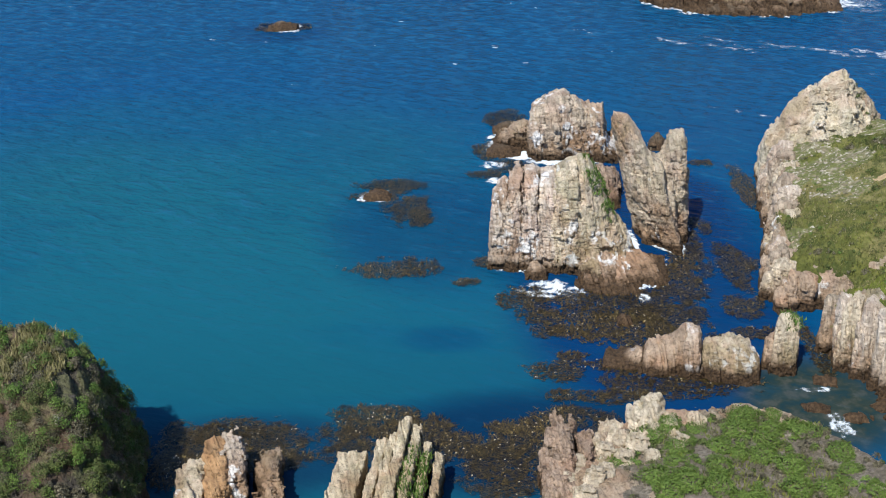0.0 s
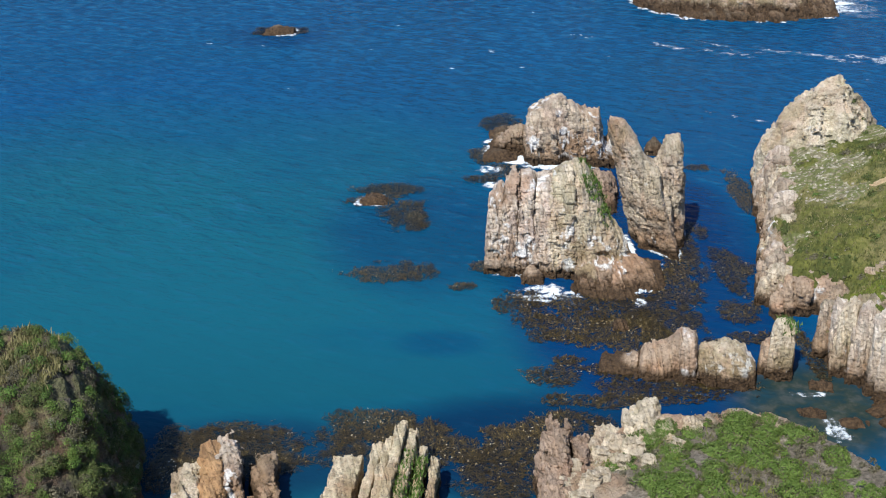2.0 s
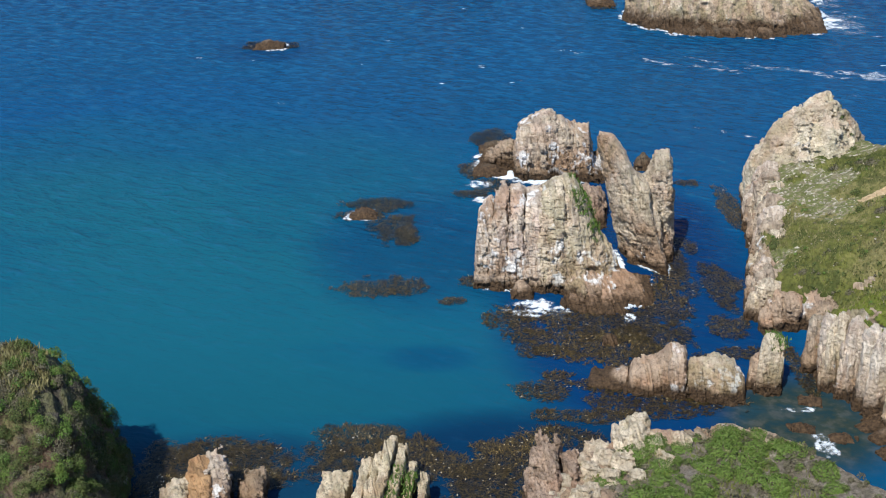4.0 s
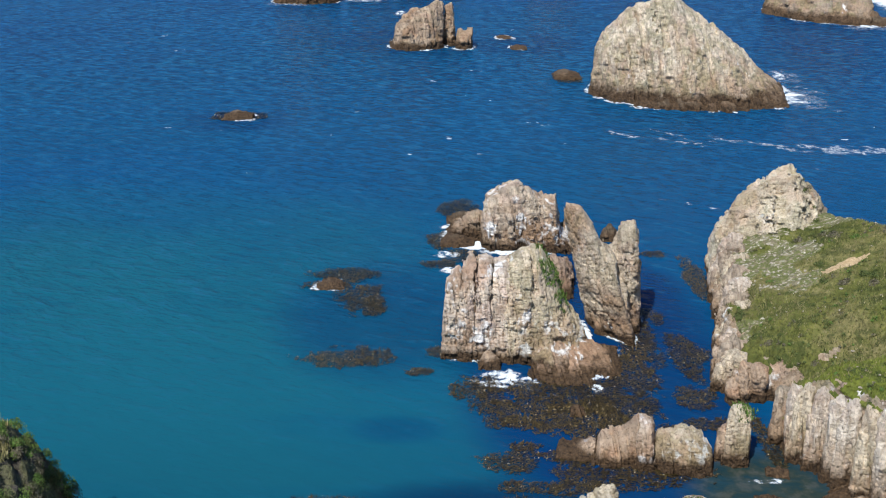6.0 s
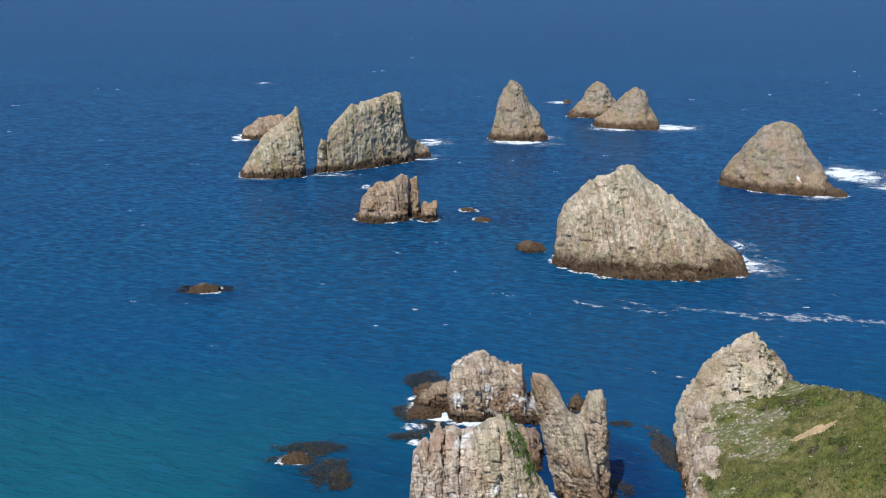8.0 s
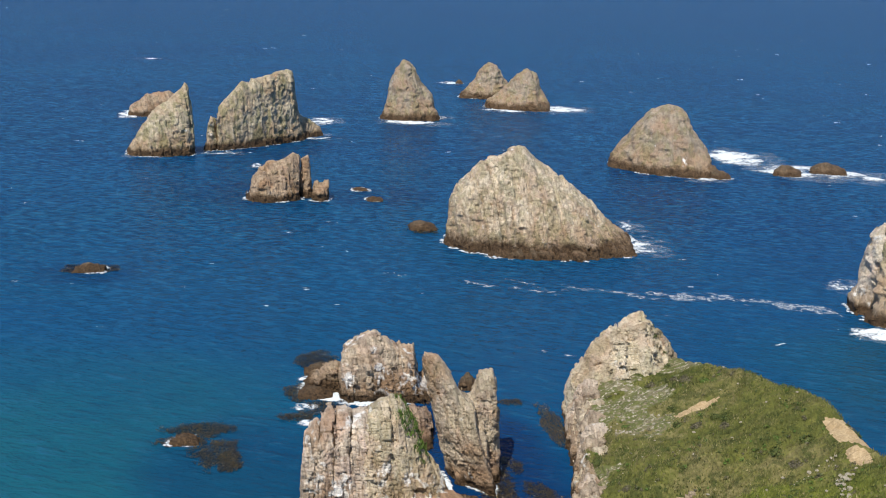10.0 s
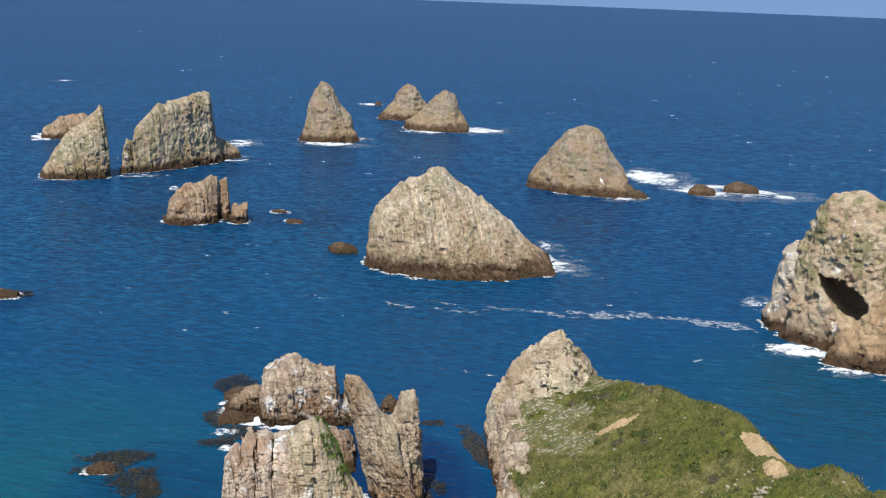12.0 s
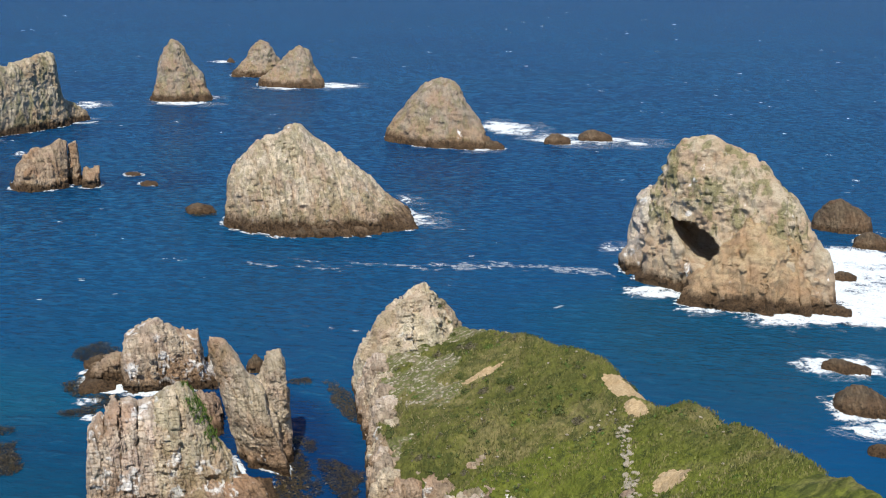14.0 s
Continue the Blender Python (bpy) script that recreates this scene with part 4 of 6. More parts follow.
def headland():
    def fn(x, y, z):
        dn = np.array((0.93, 0.3, -0.2))
        i, f = beds((x, y, z), dn / np.linalg.norm(dn), 1.5, 5)
        a = hash01(i, np.array(5))
        c = hash01(i, np.floor(z / 2.0 + 5 * a), np.array(6))
        xe = table(y, HEAD, 1)
        cl = np.clip(1 - (x - xe) / 4.0, 0, 1)
        out = ((a - 0.5) * 1.9 + (c - 0.5) * 1.2 - 0.7 * np.exp(-(f / 0.12) ** 2)) * cl
        n1 = vnoise(x * 0.2, y * 0.2, z * 0.2, 31)
        n2 = 2 * vnoise(x * 0.09, y * 0.09, 0 * z, 32) + 1.1 * vnoise(x * 0.28, y * 0.28, 0 * z, 34)
        gy = y - 114.6 + (x - 55) * 0.06 - 0.06 * np.maximum(52 - x, 0) ** 2
        gully = 2.3 * np.exp(-(np.where(gy > 0, gy / 3.2, gy / 0.8)) ** 2) * np.clip((64 - x) / 6, 0, 1)
        return z - head_top(x + out + n1 * 0.8 * cl, y + 0.6 * n1 * cl) - 0.45 * n2 * (1 - cl) - 0.3 * out + gully * (1 - cl)
    pos, quads = solid_mesh("headland", fn, (33, 38, -1.6), (88, 174, 33), 0.38)
    pos, quads = largest_piece(pos, quads)
    n = normals_of(pos, quads)
    d = fbm(pos[:, 0] * 0.9, pos[:, 1] * 0.9, pos[:, 2] * 0.9, 3, 33)
    pos = pos + n * (0.35 * d)[:, None]
    me = mesh_of("headland", pos, quads, [M_HEAD, M_TURF, M_EARTH, M_SCREE])
    xe = table(pos[:, 1], HEAD, 1)
    nn = 0.9 * n[:, 2] + 0.35 * fbm(pos[:, 0] * 0.25, pos[:, 1] * 0.25, pos[:, 2] * 0.25, 3, 35)
    rag = fbm(pos[:, 0] * 0.22, pos[:, 1] * 0.22, pos[:, 2] * 0, 4, 37)
    grass = (nn > np.where(pos[:, 0] - xe > 5, 0.2, 0.5)) & (pos[:, 2] > 3) & ~((pos[:, 1] > 153 + 9 * rag) & (rag < 0.22))
    grass &= ~((pos[:, 0] - xe < 0.9 + 5 * rag + np.clip((pos[:, 1] - 134) * 0.16, 0, 2.2)) & (pos[:, 1] > 124))
    fm = grass[quads].sum(1) >= 2
    mi = fm.astype(np.int32)
    c = pos[quads].mean(1)
    wob = fbm(c[:, 0] * 0.4, c[:, 1] * 0.4, c[:, 2] * 0, 3, 36) * 1.2
    for ex, ey, ra, rb in ((55.2, 139.2, 2.9, 0.8), (65.0, 119.5, 1.0, 3.8), (64.0, 112.5, 0.8, 2.2), (55.4, 89.8, 1.5, 1.6), (66.0, 116.2, 0.9, 2.4)):
        d = ((c[:, 0] - ex) / ra) ** 2 + ((c[:, 1] - ey) / rb) ** 2 + wob
        mi[fm & (d < 1)] = 2
    scree = ((c[:, 0] - 49) / 5.5) ** 2 + ((c[:, 1] - 147) / 10) ** 2 + 1.6 * fbm(c[:, 0] * 0.35, c[:, 1] * 0.35, c[:, 2] * 0, 4, 38)
    mi[(mi != 2) & (n[quads[:, 0], 2] > 0.55) & (c[:, 0] - table(c[:, 1], HEAD, 1) > 0.3) & (c[:, 1] > 128) & ((scree < 0.55) | (mi == 0))] = 3
    me.polygons.foreach_set("material_index", mi)
    grass[np.unique(quads[mi == 3])] = False
    grass[np.unique(quads[mi == 2])] = False
    return tagged(new("headland", me), "grassy headland ridge with a pale bare-rock knob and cliffs", "headland", kind="structure"), pos, quads, n, grass


HEADLAND = headland()


def lookup(x, xs, zs):
    return np.interp(x, xs, zs)


# ---- foreground: shrubby point, slab fingers, bluff ----
def point_top(x, y):
    xs = (7.5, 9, 10.5, 12, 14, 17, 19, 23, 28, 33.6, 37, 42)
    yb = np.interp(x, xs, (92, 92, 92, 92.5, 93, 95, 96, 95.5, 98, 94.2, 86, 80))
    zb = np.interp(x, xs, (1.0, 1.6, 2.4, 2.8, 3.0, 3.6, 4.0, 4.2, 3.6, 3.8, 5.0, 6))
    h = zb + 0.05 * np.clip(yb - y, 0, 40)
    h = np.where(y > yb, zb - (y - yb) * 2.2, h)
    return np.where(x < 8.6, h - (8.6 - x) * 4.5, h)


def shrubby_point():
    def fn(x, y, z):
        dn = np.array((0.93, 0.3, 0.2))
        i, f = beds((x, y, z), dn / np.linalg.norm(dn), 1.0, 7)
        a = hash01(i, np.array(15))
        c = hash01(i, np.floor(z / 0.9 + 5 * a), np.floor(y / 1.1 + 3 * a), np.array(16))
        out = ((a - 0.5) * 1.3 + (c - 0.5) * 1.3 - 0.5 * np.exp(-(f / 0.12) ** 2)) * np.clip((y - 90) / 3 + np.clip((13 - x) / 3, 0, 1), 0, 1)
        n1 = vnoise(x * 0.3, y * 0.3, z * 0.3, 41)
        return z - point_top(x + 0.7 * out + 0.6 * n1, y + out + 0.6 * n1) - 0.4 * out - 0.5 * n1
    pos, quads = solid_mesh("point", fn, (5, 66, -1.6), (44, 101, 9), 0.19)
    n = normals_of(pos, quads)
    d = fbm(pos[:, 0] * 1.5, pos[:, 1] * 1.5, pos[:, 2] * 1.5, 3, 43)
    pos = pos + n * (0.2 * d)[:, None]
    me = mesh_of("point", pos, quads, [M_HEAD, M_SCRUB])
    fm = ((n[:, 2] > 0.75) & (pos[:, 1] < 93.5 - 1.5 * vnoise(pos[:, 0] * 0.3, pos[:, 1] * 0.3, pos[:, 2] * 0, 44)) & (pos[:, 0] > 15.5 + 2.5 * vnoise(pos[:, 0] * 0.4, pos[:, 1] * 0.4, pos[:, 2] * 0, 45)))[quads].sum(1) >= 3
    me.polygons.foreach_set("material_index", fm.astype(np.int32))
    return tagged(new("headland", me), "low rocky point with boulders and green shrubs", "headland", kind="structure"), pos, quads, n


POINT = shrubby_point()

rock("rock_outcrop", "reddish blocky rock columns at the tip of the point", (10.5, 92.0), -6, [
    dict(part="column", outline=[(-2.6, -3), (-2.2, 2.6), (-1.7, 4.4), (-0.6, 4.6), (-0.3, -3)], df=3.5, db=2.0, p=3, q=0.5, foot=0.8),
    dict(part="column", outline=[(-1.3, -3), (-1.0, 4.9), (0.1, 5.4), (0.7, 4.7), (0.9, -3)], df=5, db=2.6, p=3, q=0.5, foot=0.8),
    dict(part="column", outline=[(0.5, -3), (0.8, 4.0), (1.7, 4.5), (2.3, 4.0), (2.5, -3)], df=6, db=2.2, p=3, q=0.5, foot=0.8),
    dict(part="column", mat=M_CREAM, outline=[(2.1, -3), (2.4, 3.6), (3.1, 4.1), (3.9, 3.4), (4.1, -3)], df=8, db=1.8, p=3, q=0.5, foot=0.8),
    dict(part="column", outline=[(-2.3, -3), (-2.0, 3.0), (-0.8, 3.7), (0.6, 3.3), (0.9, -3)], df=5, db=3, v0=-5, p=3, q=0.5, foot=0.8)],
    M_RED, 0.12, 0.8, seed=81, push=1.0, rough=0.25, joint=1.1, lump=0.2)
rock("rock_outcrop", "pale cream crag on the rim of the point", (18.6, 95.2), -10, [
    dict(part="crag", outline=[(-5.2, -3), (-4.6, 3.0), (-3.3, 3.9), (-2.2, 3.6), (-1.8, -3)], df=3.5, db=1.6, v0=-1, p=2.6, q=0.5, foot=0.8),
    dict(part="crag", outline=[(-2.6, -3), (-2.2, 4.0), (-1.2, 4.6), (-0.6, 5.5), (0.5, 5.6), (0.9, 4.7), (1.3, -3)], df=4.2, db=2, p=2.8, q=0.5, foot=0.8),
    dict(part="crag", outline=[(0.8, -3), (1.2, 4.4), (2.2, 4.7), (2.6, 4.2), (2.9, -3)], df=3.4, db=1.6, v0=-0.6, p=2.8, q=0.5, foot=0.8),
    dict(part="boulder", outline=[(2.8, -3), (3.2, 4.6), (4.4, 5.2), (5.2, 4.7), (5.5, -3)], df=1.6, db=1.4, v0=-0.6, p=2.4, q=0.5, foot=0.8)],
    M_CREAM, 0.12, 0.8, seed=82, push=0.6, rough=0.3, joint=0.8, lump=0.2)

for k, (x, y, w, z) in enumerate(((15.2, 92.2, 0.9, 4.6), (16.8, 91.0, 1.0, 5.0), (13.8, 90.4, 0.8, 4.6), (18.6, 92.6, 0.7, 5.0), (15.4, 88.6, 0.9, 5.0), (17.6, 88.2, 0.6, 5.1), (20.6, 90.2, 0.7, 5.0), (13.6, 87.0, 0.8, 4.8), (11.2, 88.6, 0.9, 4.3), (12.3, 86.0, 0.9, 4.6), (10.1, 86.4, 0.8, 4.0), (11.4, 83.6, 0.9, 4.6))):
    rock("rock_outcrop", "cream ledge of bedded rock breaking through scrub", (x, y), -14 + 7 * (k % 3), [
        dict(part="ledge", outline=[(-w - 0.5, -3), (-w, z - 0.3), (-w * 0.3, z), (w * 0.6, z - 0.1), (w, z - 0.35), (w + 0.4, -3)], df=1.2, db=0.9, p=3, q=0.4, foot=0.7),
        dict(part="ledge", outline=[(-w - 0.9, -3), (-w * 0.7, z - 0.75), (w * 0.8, z - 0.7), (w + 0.7, -3)], df=1.6, db=0.9, v0=-0.7, p=3, q=0.4, foot=0.7)],
        M_CREAM, 0.12, 0.5, seed=220 + 9 * k, push=0.4, rough=0.2, joint=0.5, lump=0.12, dirn=(0.2, 0.2, 0.95), group="ledges on the point")

RIBS = [(124.6, 1.7, 3.9, M_OCHRE), (127.4, 1.6, 4.5, M_CREAM), (130.2, 1.6, 4.7, M_HEAD), (133.0, 1.7, 5.0, M_NEAR), (136.0, 1.5, 5.4, M_HEAD), (138.8, 1.6, 5.6, M_CREAM), (141.8, 1.6, 6.2, M_HEAD), (144.6, 1.6, 6.6, M_NEAR),
        (147.6, 1.6, 7.1, M_HEAD), (150.6, 1.6, 7.5, M_CREAM), (153.6, 1.7, 8.0, M_HEAD), (156.6, 1.7, 8.6, M_NEAR), (159.6, 1.7, 8.8, M_HEAD)]
for k, (y, w, z, m) in enumerate(RIBS):
    x = float(table(y, HEAD, 1)) + 0.5
    rock("rock_outcrop", "upright rib of pale rock on the cliff of the headland", (x, y), -19, [
        dict(part="rib", outline=[(-w - 0.5, -3), (-w - 0.1, z * 0.72), (-w * 0.5, z * 0.95), (0.2, z), (w, z * 0.97), (w + 0.5, -3)], df=2.4, db=2.2, p=2.8, q=0.45, foot=0.75),
        dict(part="rib", outline=[(-w - 1.1, -3), (-w - 0.8, z * 0.42), (-w * 0.8, z * 0.6), (-w * 0.4, -3)], df=1.9, db=2.0, v0=-0.6, p=2.8, q=0.45, foot=0.75)],
        m, 0.16, 0.8, seed=120 + 9 * k, push=0.6, rough=0.3, joint=1.3, lump=0.2, group="cliff ribs")
SPUR = [(42.0, 115.8, 1.0, 5.6, M_HEAD), (42.6, 113.8, 0.9, 7.0, M_NEAR), (43.0, 111.8, 0.9, 7.8, M_CREAM), (43.9, 109.8, 1.0, 8.1, M_NEAR), (44.9, 108.0, 0.9, 8.2, M_PALE), (45.9, 106.2, 1.0, 8.8, M_PALE), (47.0, 104.4, 1.0, 9.2, M_CREAM),
        (48.1, 102.6, 1.0, 9.8, M_PALE), (49.2, 100.6, 1.1, 10.6, M_HEAD), (49.8, 98.0, 1.2, 11.8, M_NEAR), (50.2, 95.2, 1.3, 12.8, M_HEAD)]
for k, (x, y, w, z, m) in enumerate(SPUR):
    rock("rock_outcrop", "tall pale slab of bedded rock on the cliff of the spur", (x, y), -24 + 11 * math.sin(2.1 * k), [
        dict(part="rib", outline=[(-w - 0.5, -3), (-w - 0.1, z * (0.78 + 0.1 * math.sin(3.7 * k))), (-w * 0.5, z * 0.97), (0.2, z * (1.0 + 0.05 * math.sin(5.1 * k))), (w, z * 0.95), (w + 0.4, -3)], df=2.2 + 0.5 * math.sin(1.7 * k), db=2.4, p=3.4, q=0.42, foot=0.9, lean=-0.05),
        dict(part="rib", outline=[(-w - 0.9, -3), (-w * 0.9, z * 0.5), (-w * 0.1, z * 0.72), (w * 0.5, z * 0.6), (w * 0.8, -3)], df=1.9, db=2.0, v0=-1.1, p=3.2, q=0.45, foot=0.9, lean=-0.08)],
        m, 0.14, 0.6, seed=320 + 9 * k, push=0.4, rough=0.2, joint=1.6, lump=0.1, group="spur slabs")
rock("rock_ridge", "low reddish rock ridge joining the near stacks", (22.6, 158.5), -8, [
    dict(part="crag", outline=[(-3.6, -3), (-2.8, 3.6), (-1.0, 4.6), (0.6, 4.2), (1.6, 2.4), (2.2, -3)], df=4.0, db=5.0, p=2.0, q=0.6, foot=0.7),
    dict(part="ledge", outline=[(-5.0, -3), (-4.0, 1.6), (-1.0, 2.2), (1.6, 1.8), (2.6, -3)], df=6.0, db=8.0, p=2.0, q=0.6, foot=0.7)],
    M_RED, 0.15, 0.8, seed=84, push=0.5, rough=0.25, joint=1.1, lump=0.2)
KNOB = rock("rock_outcrop", "pale bare rock knob at the end of the headland", (53.6, 160.5), -6, [
    dict(part="crag", outline=[(-9.2, -3), (-8.6, 7.0), (-7.4, 9.4), (-5.4, 12.2), (-3.6, 14.0), (-1.6, 13.0), (-0.6, -3)], df=8.5, db=5, p=1.6, q=0.85, foot=0.7),
    dict(part="crag", outline=[(-5.6, -3), (-4.4, 13.2), (-2.2, 15.7), (-0.6, 17.0), (0.8, 17.7), (1.8, 17.2), (3.0, 15.2), (5.0, 11.6), (6.0, -3)], df=12.5, db=5, p=1.4, q=0.9, foot=0.75),
    dict(part="crag", mat=M_HEAD, outline=[(1.4, -3), (2.2, 15.4), (4.0, 14.2), (5.4, 12.4), (6.6, 10.2), (8.0, 8.4), (9, -3)], df=7.5, db=5, v0=0.5, p=1.7, q=0.8, foot=0.6)],
    M_KNOB, 0.18, 0.9, seed=83, push=0.65, rough=0.35, joint=1.1, lump=0.4, dirn=(0.9, 0.3, -0.3))

FINGERS = [(-9.1, 1.35, 3.4, 90.3), (-6.5, 0.52, 4.1, 91.2), (-5.45, 0.46, 4.3, 91.9), (-4.4, 0.5, 5.0, 93.0), (-3.3, 0.52, 4.4, 93.0), (-2.3, 0.4, 3.6, 91.3), (-1.2, 0.4, 2.9, 90.3)]
for k, (u, w, zt, yb) in enumerate(FINGERS):
    rock("rock_slab", "pale slab of bedded rock standing in a row" if k else "squat pale block beside a row of slabs", (u, yb), -6.0, [
        dict(part="slab", outline=[(-w - 0.05, -3), (-w, zt - 0.25), (-w + 0.1, zt - 0.05), (w - 0.1, zt), (w, zt - 0.2), (w + 0.05, -3)], df=14, db=0.8, p=9, q=0.3, lean=0.03, foot=1.0)],
        M_SLAB, 0.1, 0.5, seed=60 + 7 * k, push=0.4, rough=0.06, joint=0.9, group="rock slabs")
rock("rock_outcrop", "rust-stained rock outcrop with a white lichened end among kelp", (-20.5, 91.5), 8, [
    dict(part="crag", mat=M_CREAM, outline=[(-5.0, -3), (-4.5, 2.0), (-3.2, 3.3), (-2.0, 3.2), (-1.3, -3)], df=8, db=1.6, v0=-1.5, p=4, q=0.45, foot=0.9),
    dict(part="crag", mat=M_RUST, outline=[(-2.3, -3), (-1.9, 3.2), (-0.9, 4.0), (0.1, 3.8), (0.4, -3)], df=8, db=1.8, p=4, q=0.45, foot=0.9),
    dict(part="crag", mat=M_NEAR, outline=[(-0.6, -3), (-0.2, 4.1), (0.6, 4.5), (1.6, 4.0), (2.0, -3)], df=6, db=2.0, p=3, q=0.5, foot=0.9),
    dict(part="slab", mat=M_BROWN, outline=[(2.0, -3), (2.4, 2.2), (3.3, 3.2), (4.4, 2.8), (4.8, -3)], df=8, db=1.4, v0=-1.5, p=4, q=0.45, lean=0.15, foot=0.9)],
    M_NEAR, 0.12, 0.9, seed=71, push=0.8, rough=0.35, joint=1.0, lump=0.4)
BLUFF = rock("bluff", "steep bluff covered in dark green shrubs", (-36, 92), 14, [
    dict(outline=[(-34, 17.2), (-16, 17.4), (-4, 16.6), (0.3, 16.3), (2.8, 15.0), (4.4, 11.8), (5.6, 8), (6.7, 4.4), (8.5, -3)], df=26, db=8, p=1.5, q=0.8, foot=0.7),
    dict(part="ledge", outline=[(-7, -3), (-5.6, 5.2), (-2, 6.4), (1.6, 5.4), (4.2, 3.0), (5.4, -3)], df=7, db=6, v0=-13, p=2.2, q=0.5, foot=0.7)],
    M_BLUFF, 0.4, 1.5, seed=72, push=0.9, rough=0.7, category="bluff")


for k, (x, y, w, h) in enumerate(((44.0, 103.0, 1.8, 0.8), (44.6, 100.4, 1.9, 0.9), (44.4, 97.6, 1.8, 0.8))):
    rock("rock_ledge", "low brown wave-cut ledge of ribbed rock beside a pool", (x, y), 28 - 5 * k, [
        dict(part="ledge", outline=[(-w - 0.5, -3), (-w, h * 0.4), (-w * 0.3, h * 0.8), (w * 0.5, h), (w, h * 0.9), (w + 0.6, -3)], df=1.1, db=1.1, p=2.6, q=0.5, foot=0.6)],
        M_OCHRE, 0.12, 0.45, seed=420 + 9 * k, push=0.35, rough=0.2, joint=1.6, dirn=(0.3, 0.95, 0.1), group="ledges by the pool")


# ---- the hillside below and behind the lookout ----
def hillside():
    xs, ys = np.linspace(-160, 110, 100), np.linspace(-140, 82, 90)
    X, Y = np.meshgrid(xs, ys, indexing="ij")
    R = np.hypot(X * 0.9, np.maximum(Y, -20))
    Z = 64.3 - 0.815 * np.maximum(R, 2) + 0.6 * fbm(X * 0.1, Y * 0.1, X * 0, 3, 91) * np.clip(R / 20, 0, 1)
    Z = np.maximum(np.minimum(Z, 64.3), -4)
    idx = np.arange(X.size).reshape(X.shape)
    q = np.stack([idx[:-1, :-1], idx[1:, :-1], idx[1:, 1:], idx[:-1, 1:]], -1).reshape(-1, 4)
    me = mesh_of("hillside", np.stack([X, Y, Z], -1).reshape(-1, 3), q, M_TURF, True)
    return tagged(new("ground", me), "steep grassy hillside below the lookout", "hillside", kind="structure")


hillside()


# ---- small rocks ----
def boulder(name, label, x, y, ra, rb, h, mat, yaw=0.0, seed=1, vox=0.2, group=""):
    return rock(name, label, (x, y), yaw, [
        dict(part="boulder", outline=[(-ra - 0.4, -3), (-ra * 0.9, h * 0.35), (-ra * 0.45, h * 0.9), (-ra * 0.1, h), (ra * 0.4, h * 0.75), (ra * 0.85, h * 0.4), (ra + 0.4, -3)], df=rb, db=rb, p=2, q=0.7, foot=0.5)],
        mat, vox, 0.8, seed=seed, push=0.35, rough=0.35, joint=1.0, group=group)


rock("sea_stack", "low brown rock behind a split pair of stacks", (-45.0, 505.0), 4.0, [
    dict(part="crag", outline=[(-8, -3), (-6.8, 3.4), (-3, 6), (0, 8.4), (5, 9), (9, 10), (12, 8), (14, -3)], df=7, db=6, p=1.9, q=0.7)],
    M_BROWN, 0.45, 1.5, seed=85, push=0.7, rough=0.5, joint=2.0, category="sea stack", group="sea stacks")
boulder("islet", "flat weedy islet awash in the bay", -35.2, 252.8, 3.6, 2.8, 1.5, M_BROWN, seed=201, vox=0.25, group="islets")
boulder("islet", "small weedy rock awash beside a large stack", 40.9, 293, 3.8, 4.0, 2.1, M_LOW, seed=202, vox=0.25, group="islets")
boulder("islet", "dark rock in the surf", 174.2, 373, 4.9, 6, 3.2, M_LOW, -24, 203, 0.3, "surf rocks")
boulder("islet", "dark rock in the surf", 190.5, 377, 6.3, 6, 3.4, M_LOW, -26, 204, 0.3, "surf rocks")
boulder("islet", "dark humped rock behind the cave stack", 190.4, 240, 7.4, 7, 7.0, M_LOW, -38, 205, 0.35, "surf rocks")
boulder("islet", "dark humped rock behind the cave stack", 185.2, 222, 4.6, 5, 3.0, M_LOW, -38, 206, 0.3, "surf rocks")
boulder("islet", "dark rock in white surf at the foot of a stack", 142.7, 179.5, 3.4, 2.5, 1.8, M_LOW, -38, 207, 0.22, "surf rocks")
boulder("islet", "dark rock in white surf at the foot of a stack", 160.3, 199, 2.8, 3, 1.8, M_LOW, -38, 208, 0.22, "surf rocks")
boulder("islet", "weedy rock washed by surf", 125.2, 152.5, 4.3, 2.8, 1.6, M_LOW, -40, 209, 0.2, "surf rocks")
boulder("islet", "weedy rock washed by surf", 117.0, 137.8, 4.6, 4.6, 3.2, M_LOW, -40, 210, 0.2, "surf rocks")
boulder("islet", "weedy rock washed by surf", 108.6, 122.6, 2.4, 1.8, 1.4, M_LOW, -41, 211, 0.2, "surf rocks")
boulder("islet", "dark rock just awash", 29.6, 343, 2.6, 3, 0.7, M_LOW, 0, 212, 0.25, "islets")
boulder("islet", "dark rock just awash", 31.9, 328, 2.5, 2.8, 0.6, M_LOW, 0, 213, 0.25, "islets")
boulder("islet", "low rock awash among kelp", -10.2, 158.2, 2.2, 1.6, 0.7, M_HEAD, 0, 214, 0.18, "islets")
boulder("islet", "small far rock in a line of surf", 108.7, 652, 1.9, 3, 2.0, M_LOW, 0, 215, 0.3, "islets")
boulder("boulder", "square brown boulder at the foot of the near stack", 10.8, 133.0, 1.5, 1.5, 2.1, M_OCHRE, -6, 216, 0.13, "boulders")
boulder("boulder", "reddish boulder in a clear pool", 36.7, 102.6, 1.5, 1.0, 0.9, M_RED, -12, 217, 0.11, "boulders")
boulder("boulder", "weedy boulder in a clear pool", 40.4, 100.0, 1.6, 1.2, 0.8, M_LOW, -12, 218, 0.12, "boulders")
boulder("boulder", "weedy boulder in a clear pool", 38.6, 106.8, 1.3, 0.9, 0.5, M_LOW, -12, 219, 0.12, "boulders")
